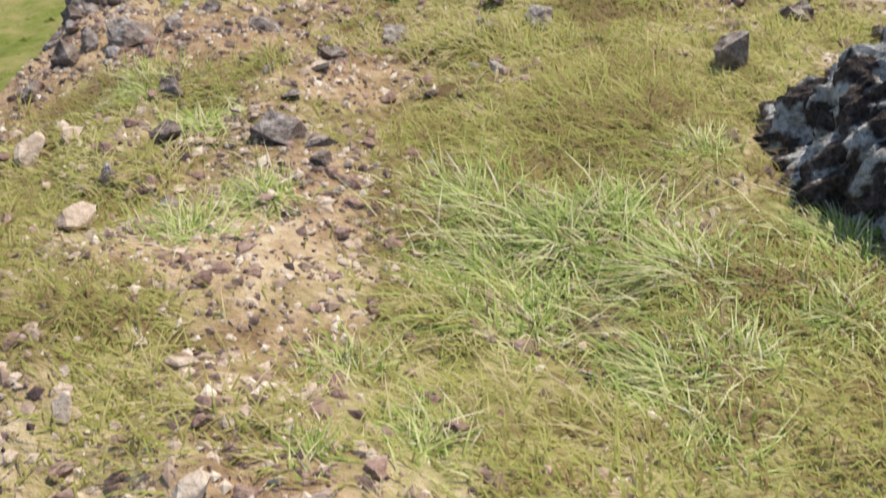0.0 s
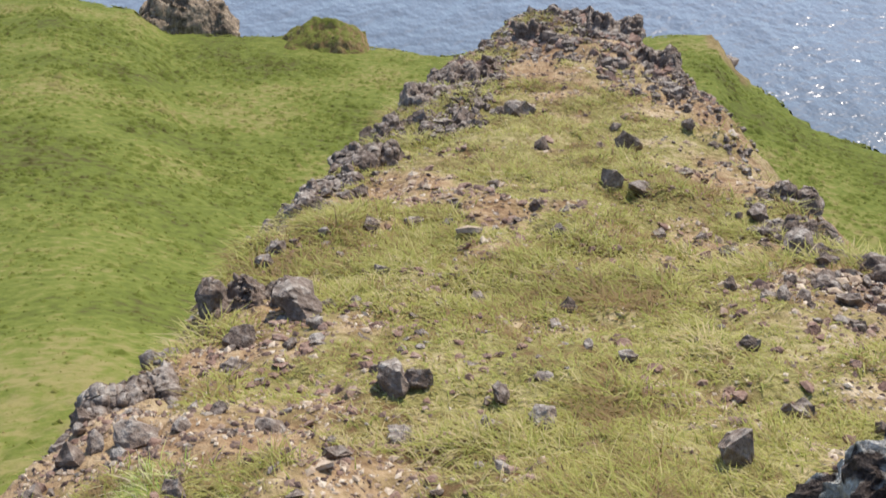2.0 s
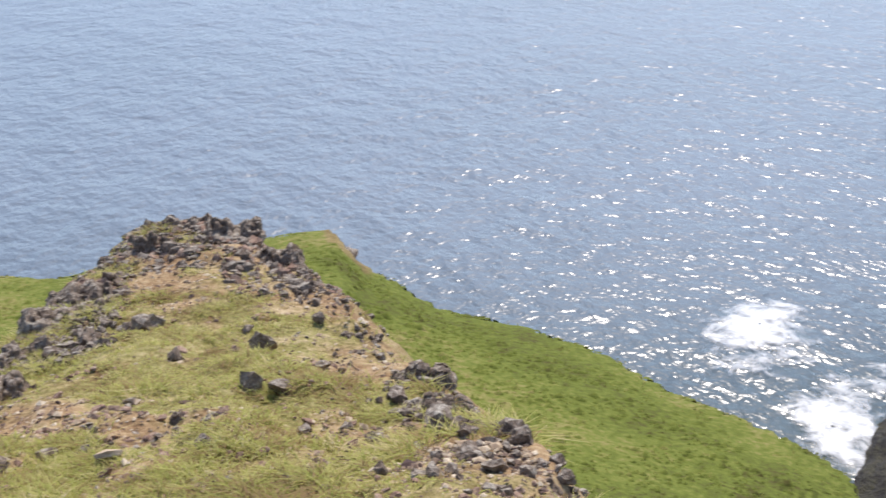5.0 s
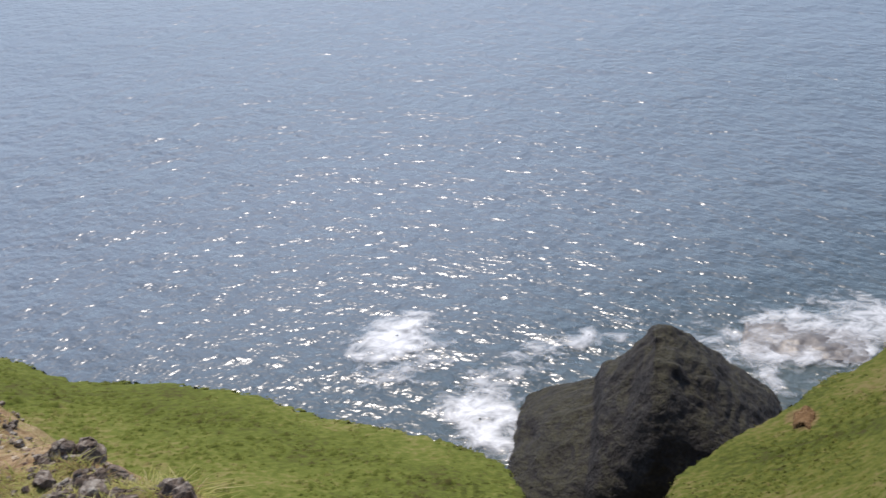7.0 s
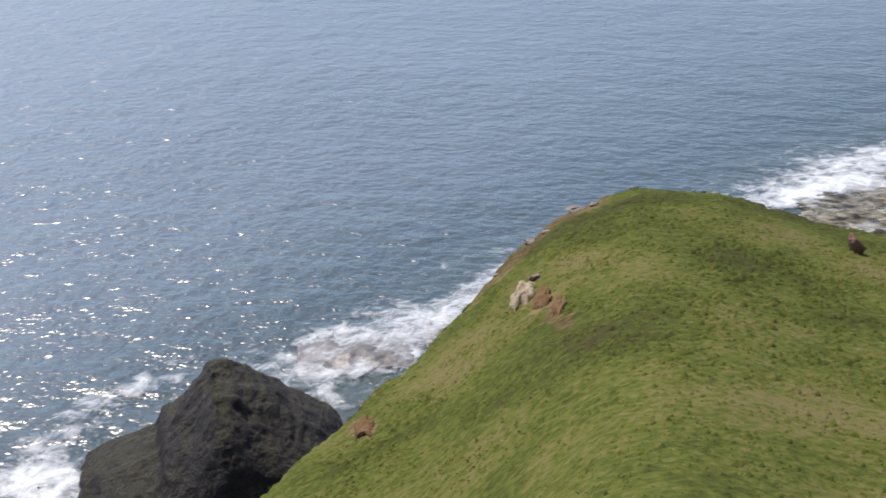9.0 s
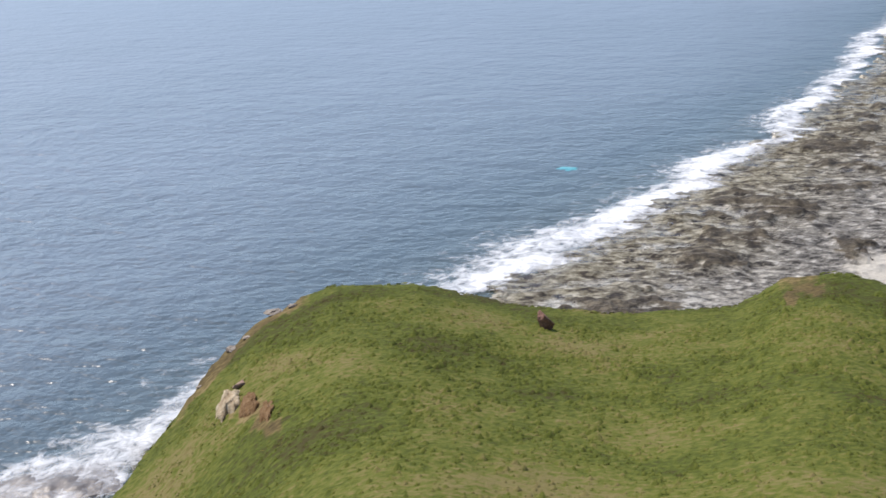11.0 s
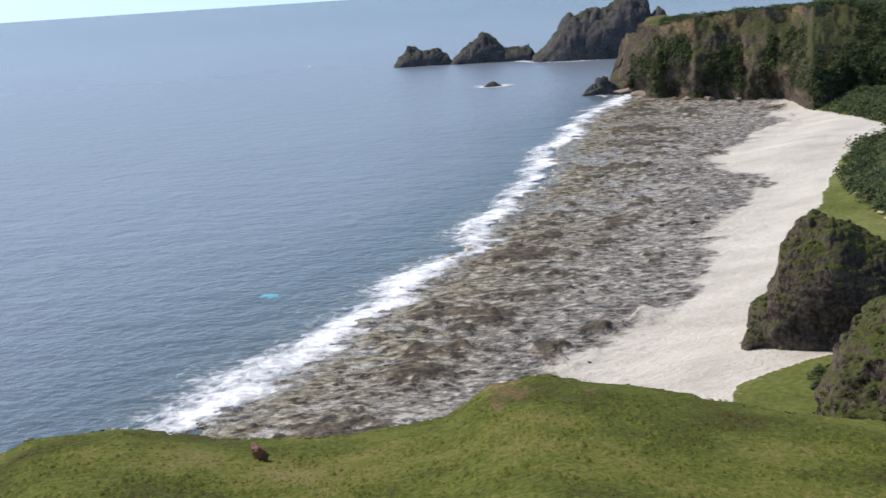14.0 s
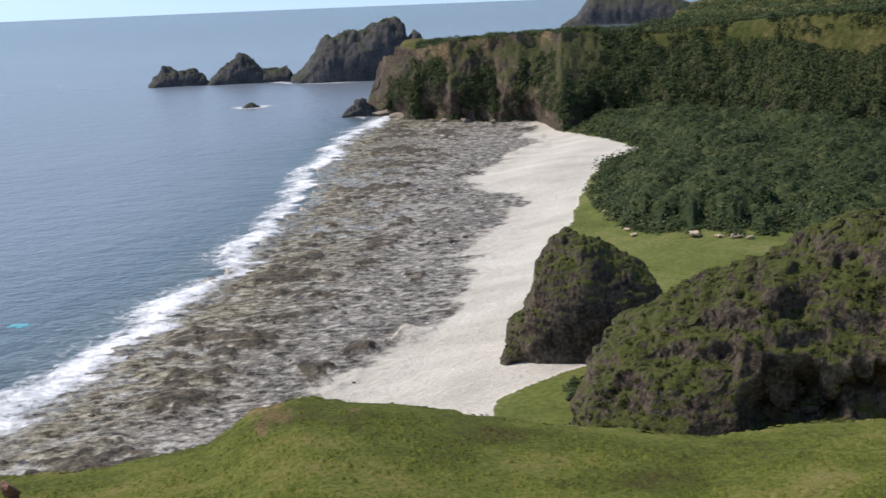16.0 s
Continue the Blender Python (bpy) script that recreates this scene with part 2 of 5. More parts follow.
def reef_material():
    """Brown pitted rock towards the sea, grey rubble towards the beach, sand in the hollows and thin films of water."""
    m = bpy.data.materials.new("reef_flat")
    m.use_nodes = True
    N, L = m.node_tree.nodes, m.node_tree.links.new
    bs = N["Principled BSDF"]
    geo = N.new("ShaderNodeNewGeometry")
    mp = N.new("ShaderNodeMapping")
    mp.inputs["Scale"].default_value = (1.25, 0.7, 1)
    mp.inputs["Rotation"].default_value = (0, 0, radians(12))
    L(geo.outputs["Position"], mp.inputs["Vector"])

    def grain(scale, detail, rough=0.6):
        t = N.new("ShaderNodeTexNoise")
        t.inputs["Scale"].default_value, t.inputs["Detail"].default_value, t.inputs["Roughness"].default_value = scale, detail, rough
        L(mp.outputs[0], t.inputs["Vector"])
        return t.outputs["Fac"]

    def sums(x, kx, y, ky):
        a, c = N.new("ShaderNodeMath"), N.new("ShaderNodeMath")
        a.operation, c.operation = "MULTIPLY", "MULTIPLY_ADD"
        a.inputs[1].default_value, c.inputs[1].default_value = kx, ky
        L(x, a.inputs[0]), L(y, c.inputs[0]), L(a.outputs[0], c.inputs[2])
        return c.outputs[0]

    def ramp(stops, source):
        cr = N.new("ShaderNodeValToRGB")
        e = cr.color_ramp.elements
        while len(e) < len(stops):
            e.new(0.5)
        for el, (q, c) in zip(e, stops):
            el.position, el.color = q, (*c, 1)
        L(source, cr.inputs[0])
        return cr.outputs[0]

    def span(source, lo, hi, to=1.0):
        r = N.new("ShaderNodeMapRange")
        r.inputs[1].default_value, r.inputs[2].default_value, r.inputs[4].default_value = lo, hi, to
        L(source, r.inputs[0])
        return r.outputs[0]

    def blend(fac, c0, c1):
        x = N.new("ShaderNodeMix")
        x.data_type = "RGBA"
        L(fac, x.inputs[0]), L(c0, x.inputs[6]), L(c1, x.inputs[7])
        return x.outputs[2]

    def read(name):
        at = N.new("ShaderNodeAttribute")
        at.attribute_name = name
        return at.outputs["Fac"]

    broad, mid, fine = grain(0.075, 4), grain(0.55, 6, 0.70), grain(1.8, 3, 0.65)
    mix = sums(mid, 0.76, fine, 0.24)
    sea = ramp([(0.41, (0.018, 0.012, 0.007)), (0.455, (0.075, 0.055, 0.030)), (0.475, (0.150, 0.130, 0.080)), (0.53, (0.205, 0.182, 0.120)), (0.55, (0.30, 0.272, 0.19)), (0.60, (0.42, 0.385, 0.29))], mix)
    land = ramp([(0.41, (0.026, 0.022, 0.017)), (0.455, (0.080, 0.072, 0.058)), (0.475, (0.160, 0.147, 0.122)), (0.54, (0.215, 0.200, 0.168)), (0.56, (0.34, 0.318, 0.27)), (0.60, (0.44, 0.415, 0.36)), (0.64, (0.66, 0.63, 0.56))], mix)
    col = blend(span(sums(broad, 0.7, read("inland"), 1.0), 0.50, 1.00), sea, land)
    dark = ramp([(0.4, (0.024, 0.018, 0.011)), (0.5, (0.070, 0.055, 0.034)), (0.6, (0.160, 0.132, 0.086))], mix)
    col = blend(span(read("ledge"), 0.30, 0.62), col, dark)
    sand = ramp(SAND, sums(broad, 0.6, fine, 0.4))
    col = blend(span(sums(read("sand"), 1.0, mix, 0.9), 0.75, 1.10), col, sand)
    L(col, bs.inputs["Base Color"])
    rough = N.new("ShaderNodeMapRange")
    rough.inputs[1].default_value, rough.inputs[2].default_value, rough.inputs[3].default_value, rough.inputs[4].default_value = 0.2, 0.8, 0.85, 0.22
    L(read("wet"), rough.inputs[0])
    L(rough.outputs[0], bs.inputs["Roughness"])
    bp = N.new("ShaderNodeBump")
    bp.inputs["Strength"].default_value, bp.inputs["Distance"].default_value = 1.0, 1.0
    L(mix, bp.inputs["Height"])
    L(bp.outputs[0], bs.inputs["Normal"])
    return m


M_reef = reef_material()


def water_material():
    m = bpy.data.materials.new("sea_water")
    m.use_nodes = True
    nt = m.node_tree
    N, L = nt.nodes, nt.links.new
    bs = N["Principled BSDF"]
    bs.inputs["Roughness"].default_value = 0.14
    bs.inputs["IOR"].default_value = 1.33
    geo = N.new("ShaderNodeNewGeometry")
    rot = N.new("ShaderNodeMapping")
    rot.inputs["Rotation"].default_value = (0, 0, radians(-20))
    rot.inputs["Scale"].default_value = (1.0, 0.75, 1.0)
    L(geo.outputs["Position"], rot.inputs["Vector"])
    chop = N.new("ShaderNodeAttribute")
    chop.attribute_name = "chop"
    L(chop.outputs["Fac"], bs.inputs["Roughness"])
    heights = []
    for s, d, w in ((0.07, 2, 0.9), (0.19, 2, 0.70), (0.55, 2.2, 0.40), (1.5, 2, 0.05)):
        t = N.new("ShaderNodeTexNoise")
        t.inputs["Scale"].default_value, t.inputs["Detail"].default_value, t.inputs["Roughness"].default_value = s, d, 0.6
        L(rot.outputs[0], t.inputs["Vector"])
        heights.append((t, w))
    prev = None
    for t, w in heights:
        b = N.new("ShaderNodeBump")
        b.inputs["Strength"].default_value, b.inputs["Distance"].default_value = 1.0, w
        L(t.outputs["Fac"], b.inputs["Height"])
        if prev:
            L(prev.outputs[0], b.inputs["Normal"])
        prev = b
    L(prev.outputs[0], bs.inputs["Normal"])
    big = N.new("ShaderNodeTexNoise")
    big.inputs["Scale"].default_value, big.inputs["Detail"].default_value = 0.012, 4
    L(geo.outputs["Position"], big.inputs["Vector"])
    # shallows, plus haze and sunward sheen painted into the base colour
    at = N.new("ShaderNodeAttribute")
    at.attribute_name = "shallow_haze"
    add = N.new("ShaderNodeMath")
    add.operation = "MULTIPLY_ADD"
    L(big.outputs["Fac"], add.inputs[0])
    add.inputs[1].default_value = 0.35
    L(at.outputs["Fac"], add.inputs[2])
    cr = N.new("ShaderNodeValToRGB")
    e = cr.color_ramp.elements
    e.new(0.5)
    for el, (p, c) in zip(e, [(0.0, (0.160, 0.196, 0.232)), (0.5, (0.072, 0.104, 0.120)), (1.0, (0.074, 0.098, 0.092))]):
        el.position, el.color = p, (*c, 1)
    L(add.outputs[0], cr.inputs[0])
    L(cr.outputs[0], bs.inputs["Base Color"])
    return m


def foam_material():
    m = bpy.data.materials.new("sea_foam")
    m.use_nodes = True
    nt = m.node_tree
    N, L = nt.nodes, nt.links.new
    bs = N["Principled BSDF"]
    bs.inputs["Roughness"].default_value = 0.8
    bs.inputs["Base Color"].default_value = (0.86, 0.88, 0.88, 1)
    geo = N.new("ShaderNodeNewGeometry")
    t, u = N.new("ShaderNodeTexNoise"), N.new("ShaderNodeTexNoise")
    t.inputs["Scale"].default_value, t.inputs["Detail"].default_value, t.inputs["Roughness"].default_value = 0.45, 7, 0.7
    t.inputs["Distortion"].default_value = 0.6
    L(geo.outputs["Position"], t.inputs["Vector"])
    at = N.new("ShaderNodeAttribute")
    at.attribute_name = "froth"
    add = N.new("ShaderNodeMath")
    add.operation = "MULTIPLY_ADD"
    add.inputs[1].default_value = 1.7
    L(t.outputs["Fac"], add.inputs[0]), L(at.outputs["Fac"], add.inputs[2])
    mr = N.new("ShaderNodeMapRange")
    mr.inputs[1].default_value, mr.inputs[2].default_value = 1.10, 1.80
    L(add.outputs[0], mr.inputs[0])
    L(mr.outputs[0], bs.inputs["Alpha"])
    return m


M_water, M_foam = water_material(), foam_material()


# ---------------- mesh helpers ----------------
def mesh_from(name, verts, quads=None, tris=None, mats=(), mat_index=None, attrs=None, shade=False):
    me = bpy.data.meshes.new(name)
    verts = np.asarray(verts, np.float32)
    loops, starts, k = [], [], 0
    for f, n in ((quads, 4), (tris, 3)):
        if f is not None and len(f):
            f = np.asarray(f, np.int32)
            loops.append(f.ravel())
            starts.append(k + np.arange(len(f), dtype=np.int32) * n)
            k += f.size
    loops, starts = np.concatenate(loops), np.concatenate(starts)
    me.vertices.add(len(verts))
    me.vertices.foreach_set("co", verts.ravel())
    me.loops.add(len(loops))
    me.loops.foreach_set("vertex_index", loops)
    me.polygons.add(len(starts))
    me.polygons.foreach_set("loop_start", starts)
    for m in mats:
        me.materials.append(m)
    if mat_index is not None:
        me.polygons.foreach_set("material_index", np.asarray(mat_index, np.int32))
    me.polygons.foreach_set("use_smooth", np.full(len(starts), shade))
    for key, val in (attrs or {}).items():
        at = me.attributes.new(key, "FLOAT", "POINT")
        at.data.foreach_set("value", np.asarray(val, np.float32))
    me.update(calc_edges=True)
    me.validate()
    return me


def grid_quads(nu, nv):
    i = np.arange((nu - 1) * (nv - 1))
    a = (i // (nv - 1)) * nv + i % (nv - 1)
    return np.stack([a, a + nv, a + nv + 1, a + 1], -1)


def part(name, me, parent, label=""):
    ob = new(name, me)
    ob.parent = parent
    return tagged(ob, label)


def polar(theta, r):
    return r * np.sin(np.radians(theta)), r * np.cos(np.radians(theta))


# ---------------- the land round the viewpoint ----------------
RIM = [(-40, 18.0), (-17, 18.6), (-13.5, 19.9), (-12, 21.2), (-8, 21.7), (-6, 22.0), (-2.6, 22.6), (1.5, 23.2), (8, 22.3), (14.5, 22.2), (16, 23.9), (20, 25.9),
       (26, 27.3), (32, 29.3), (38, 30.8), (41.5, 32.5), (44, 35.5), (46.5, 38), (49, 34.5), (50.3, 32.3), (56, 28.9), (60, 26.2), (64.3, 22.1), (67.2, 20.1),
       (70.5, 19.0), (74.6, 19.1), (79, 20.1), (85, 20.7), (90, 20.3), (92.3, 18.9), (94.5, 18.5), (98, 19.0), (103, 19.8), (108, 20.2), (114, 20.6), (122, 19.3), (150, 17.0)]
AXIS = 6.0      # the ridge runs this many degrees to the right of +y


def rim(theta):
    """The distance and the drop below the eye of the brink of the land."""
    t = np.where(theta > 235, theta - 360, theta)
    el = np.interp(t, [p[0] for p in RIM], [p[1] for p in RIM])
    r = 88 - (el - 20) * 2.6
    return r, r * np.tan(np.radians(el))


def ridge_uv(x, y):
    c, s = math.cos(radians(AXIS)), math.sin(radians(AXIS))
    return x * s + y * c, x * c - y * s


def ridge_drop(u, v):
    top = np.interp(u, [-6, -2, 0, 9, 11, 13, 15, 15.8, 17, 20, 150], [1.3, 1.5, 1.6, 4.75, 5.32, 5.75, 6.05, 6.2, 8.2, 13, 220])
    left = np.interp(u, [-3, 3.5, 5.5, 9, 12, 14.5, 16], [1.85, 1.85, 1.72, 1.6, 1.25, 0.55, 0.4])
    right = np.interp(u, [-3, 5, 8, 12, 14.5, 16], [1.95, 1.9, 1.7, 1.75, 1.1, 0.9])
    wob = 0.22 * vnoise(u * 0.9, 3 + 0 * u, 5) + 0.1 * vnoise(u * 2.7, 8 + 0 * u, 6)
    over = np.maximum(0, -v - left + wob) * 1.35 + np.maximum(0, v - right + wob) * 1.05
    crown = 0.05 * v * v
    return top + crown + over - 0.05 * np.minimum(over, 1)


def rim_soft(theta):
    """The rim with its short bends evened out, for the slopes inside it."""
    t = np.where(theta > 235, theta - 360, theta)
    q = np.arange(-125.0, 236.0, 1.0)
    w = np.exp(-np.linspace(-2.2, 2.2, 23) ** 2)
    el = np.convolve(np.pad(np.interp(q, [p[0] for p in RIM], [p[1] for p in RIM]), 11, "edge"), w / w.sum(), "valid")
    el = np.interp(t, q, el)
    r = 88 - (el - 20) * 2.6
    return r, r * np.tan(np.radians(el))


def land_drop(x, y):
    """How far the land lies below the eye, at the plan's points."""
    theta = np.degrees(np.arctan2(x, y)) % 360
    r = np.hypot(x, y)
    re, de = rim(theta)
    rs, ds = rim_soft(theta)
    a = (ds - 1.6 - 0.15 * rs) / (1 - np.exp(-rs / 22))
    hill = 1.6 + a * (1 - np.exp(-r / 22)) + 0.15 * r
    hill = hill + (de - 1.6 - a * (1 - np.exp(-re / 22)) - 0.15 * re) * smooth(0.45, 1.0, r / re)
    wild = smooth(10, 40, r)
    hill = hill + wild * (0.16 * fbm(x / 14, y / 14, 3, 11) + 0.07 * fbm(x / 1.6, y / 1.6, 3, 12))
    past = np.maximum(0, r - re + 0.8 * fbm(x / 4, y / 4, 3, 13))
    hill = hill + past * 1.7 + 0.12 * smooth(-7, 0, r - re)
    u, v = ridge_uv(x, y)
    ridge = ridge_drop(u, v)
    d = -softmax(-ridge, -hill, 0.35)
    near = 1 - smooth(16, 24, r)
    rough = 0.065 * fbm(x * 1.3, y * 1.3, 3, 21) + 0.03 * ridged(x * 2.4, y * 2.4, 2, 23) + 0.022 * fbm(x * 6, y * 6, 3, 22) + 0.045 * smooth(3, 6, r) * fbm(x * 3.0, y * 3.0, 2, 24)
    return np.minimum(d + near * rough, EYE_Z + 4)


def land_z(x, y):
    return EYE_Z - land_drop(x, y)


def bareness(x, y):
    """Where soil and gravel show on the ridge, 0 to 1."""
    u, v = ridge_uv(x, y)
    n = fbm(x * 0.8, y * 0.8, 3, 31) * 0.38 + fbm(x * 3.1, y * 3.1, 3, 32) * 0.30
    stony = 0.50 * smooth(-0.15, -0.65, v) * smooth(5.0, 2.4, u) + 0.16 * smooth(1.25, 0.95, u) + 0.17 * smooth(0.5, 1.4, v) * smooth(3.2, 5, u) + 0.05 * smooth(3, 5, u) + 0.22 * smooth(10.5, 13.5, u) + 0.16 * smooth(1.1, 1.7, np.abs(v)) * smooth(4, 6, u)
    stony = stony + 0.18 * smooth(0.5, 0.1, np.abs(v + 0.4 - 0.05 * u)) * smooth(4, 5, u) * smooth(8, 7, u)
    return np.clip((0.25 + 0.04 * smooth(4, 6, u) + stony + n) * smooth(3.0, 2.2, np.abs(v)), 0, 1)


SCARS = ((65.9, 64.5, 0.9, 4.5, 0.16), (66.6, 59.5, 0.6, 4.0, 0.2), (56.5, 60.8, 0.9, 2.4, 0.1), (93.3, 86.5, 1.2, 4.5, 0.15), (92.6, 81.5, 0.5, 3.5, 0.1), (97.2, 86, 0.8, 1.0, 0))     # bearing, distance, half width and depth, slant


def brink_bare(theta, r, re):
    """Where rock and soil show along the brink."""
    t = np.where(theta > 235, theta - 360, theta)
    where = smooth(61.5, 64, t) * smooth(70, 68.2, t) + smooth(13.6, 14.4, t) * smooth(17, 15.5, t) + 0.6 * smooth(91.5, 92.2, t) * smooth(94.2, 93.6, t)
    bare = where * smooth(-4.6, -2.2, r - re + 1.2 * vnoise(t * 2.5, 0 * t, 43))
    for ts, rs, wide, deep, lean in SCARS:
        du, dv = (t - ts) * rs * 0.0175, r - rs
        n = 0.35 * fbm(t * 3, r / 1.5, 3, 44)
        bare = np.maximum(bare, 1.1 * smooth(1.25, 0.35, np.hypot((du + lean * dv) / wide, dv / deep) + n))
    return bare


def build_land():
    ths = np.concatenate([np.arange(-30, 130, 0.33), np.arange(130, 330, 2.5)])
    rs = np.concatenate([[0.02], np.geomspace(0.25, 150, 400)])
    T, R = np.meshgrid(np.append(ths, 330.0), rs, indexing="ij")
    x, y = polar(T, R)
    z = land_z(x, y)
    re, _ = rim(T % 360)
    u, v = ridge_uv(x, y)
    bare = np.where(R < 22, bareness(x, y), 0.55 * smooth(-1.0, 2.5, R - re) + 0.18 * fbm(x / 9, y / 9, 3, 41) + brink_bare(T, R, re))
    q = grid_quads(len(ths) + 1, len(rs))
    far = (ridge_drop(u, v) > land_drop(x, y) + 0.35) | (R > 24)
    n, m = x.shape
    fan = np.stack([np.full(n - 1, n * m), np.arange(1, n) * m, np.arange(n - 1) * m], -1)
    verts = np.concatenate([np.stack([x, y, z], -1).reshape(-1, 3), [(0, 0, z[0, 0])]])
    idx = np.concatenate([far.ravel()[q].all(1), np.zeros(n - 1, bool)])
    fresh = (np.where(T > 235, T - 360, T) + 9 * fbm(x / 9, y / 9, 3, 93) + 6 * fbm(x * 2, y * 2, 2, 94) < 41).ravel()[q[:, 0]]
    idx = idx.astype(np.int32)
    idx[:len(q)] *= 1 + fresh
    me = mesh_from("ground", verts, q, fan, (M_ridge, M_slope, M_freshslope), idx, {"bare": np.append(bare.ravel(), 0.3)}, True)
    tagged(new("ground", me), "grassy headland with a stony ridge running out to sea", "ground", kind="structure")


build_land()


# ---------------- the sea ----------------
EDGE = ((60, 72), (95, 63), (116, 55), (132, 51), (150, 41), (168, 28), (181, 22), (212, 11), (240, -1), (268, -11), (347, -36), (470, -61), (555, -92), (700, -160))
def reef_edge(x):
    return np.interp(x, [p[0] for p in EDGE], [p[1] for p in EDGE])


def build_sea():
    ths = np.arange(0, 361, 1.5)
    rs = np.geomspace(30, 3700, 160)
    T, R = np.meshgrid(ths, rs, indexing="ij")
    x, y = polar(T, R)
    W = np.where(T > 180, T - 360, T)
    off = y - reef_edge(x)
    sh = np.where(x > 55, np.exp(-np.maximum(off, 0) / 26), np.exp(-np.maximum(np.hypot(x, y) - 95, 0) / 18)) * (x < 640) * (x > -60)
    # besides shallows: painted sheen paler sunward, painted haze paler from 170 to 600 m
    me = mesh_from("sea", np.stack([x, y, 0 * x], -1).reshape(-1, 3), grid_quads(len(ths), len(rs)), None, (M_water,), None, {"shallow_haze": (0.85 * sh + 0.18 * smooth(330, 140, R) * smooth(60, 78, W) - 0.12 * smooth(60, 35, np.abs(W)) - 0.22 * smooth(170, 600, R) + 0.50 * smooth(600, 2000, R)).ravel(), "chop": (0.24 + 0.06 * smooth(100, 500, R) - 0.07 * smooth(400, 1500, R)).ravel()}, True)
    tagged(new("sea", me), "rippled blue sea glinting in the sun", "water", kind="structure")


build_sea()


# ---------------- reef, beach, meadow and plateau ----------------
SHORE = ((120, 10), (164, -18), (177, -24), (216, -42), (248, -59), (322, -91), (348, -86), (364, -81), (380, -95), (397, -106), (432, -128), (513, -150), (700, -230))
INNER = ((120, -25), (160, -40), (168, -52), (175, -68), (190, -68), (215, -67), (275, -87), (333, -112), (360, -125), (389, -149), (420, -149), (471, -146), (520, -158), (700, -240))
SCARP = ((94, 640), (98.2, 598), (99.5, 573), (102.4, 537), (104.5, 533), (106.6, 520), (107.5, 505), (110, 510), (114, 490), (121, 450), (135, 400), (160, 380))
SCARP_EL = ((94, 3.6), (98.2, 3.45), (99.5, 3.1), (101, 2.85), (103.8, 2.65), (107.7, 2.65), (112, 2.65), (121.5, 2.1), (160, 1.7))


def along(table, q):
    return np.interp(q, [p[0] for p in table], [p[1] for p in table])


def scarp(theta):
    r = along(SCARP, theta)
    return r, EYE_Z - (r + 14) * np.tan(np.radians(along(SCARP_EL, theta)))


def reef_relief(x, y):
    """Ledges and hollows of the reef flat, about -1 to 1."""
    broad = fbm(x / 11, y / 17, 3, 54)
    n = 0.5 * broad + 0.6 * fbm(x / 1.9 + broad, y / 4.0, 4, 52)
    k = n * 3.5
    step = np.floor(k) + smooth(0.55, 1.0, k - np.floor(k))      # flat treads and short steep risers
    return 0.35 * n + 0.65 * step / 3.5


def reef_masses(x, y):
    """Where dark raised masses of rock stand on the flat, 0 to 1."""
    f = (reef_edge(x) - y) / np.maximum(reef_edge(x) - along(SHORE, x), 5)
    return smooth(0.22, 0.5, fbm(x / 8, y / 9, 4, 121, 0.6) + 0.3 * fbm(x / 40, y / 40, 2, 122) + 0.25 * np.exp(-((f - 0.28) / 0.2) ** 2) - 0.4 * smooth(0.4, 0.8, f)) * smooth(0.02, 0.16, f)


def coast_z(x, y):
    theta, r = np.degrees(np.arctan2(x, y)), np.hypot(x, y)
    e, s, i = reef_edge(x), along(SHORE, x), along(INNER, x)
    e = e + 4.2 + 2.0 * smooth(150, 122, x) + np.minimum(3.2 * fbm(x / 3.6, y / 30, 2, 51) + 1.2 * fbm(x / 14, y / 40, 2, 53), 1.8) * (0.3 + 0.7 * smooth(130, 170, x))
    n = reef_relief(x, y)
    z = np.where(y > e, -2.5, 0.26 + 0.62 * np.maximum(n, -0.3) + 0.9 * reef_masses(x, y) * (0.5 + 0.5 * n))
    up = smooth(4, -14, y - s)
    z = np.where(y < e, z * (1 - up) + up * (0.6 + 2.4 * smooth(0, -30, y - s)), z)
    z = z + smooth(0, -40, y - i) * 2.5
    rc, zp = scarp(theta)
    return z, rc, zp


def coast_full(x, y):
    """Height, share of plateau and share of sand of the shore, at the plan's points."""
    T, R = np.degrees(np.arctan2(x, y)), np.hypot(x, y)
    z, rc, zp = coast_z(x, y)
    t = smooth(24, 42, R - rc) * smooth(98.8, 100.4, T)
    plateau = zp + 2.5 * fbm(x / 45, y / 45, 4, 55) * smooth(0, 60, R - rc) + smooth(30, 500, R - rc) * 5 * smooth(113, 118, T)
    z = z * (1 - t) + t * plateau
    z = z - smooth(0, 50, R - rc - 80 - 900 * smooth(111.5, 116, T)) * 70 * t
    s, i = along(SHORE, x), along(INNER, x)
    wob = 5 * fbm(x / 22, y / 22, 3, 57)
    sand = smooth(8, -4, y - s + wob + 3 * fbm(x / 5, y / 7, 3, 58))
    meadow = y < i + 0.4 * wob
    pockets = 0.42 * smooth(0.05, -0.6, reef_relief(x, y)) - 0.02 - 0.40 * smooth(-0.05, 0.45, reef_relief(x, y))
    sand = np.where(y > s - 3, np.maximum(sand, pockets), sand)
    sand = np.where(meadow, 0.25 * smooth(-8, 0, y - i), sand)
    return z, t, np.clip(sand, -0.4, 1), meadow


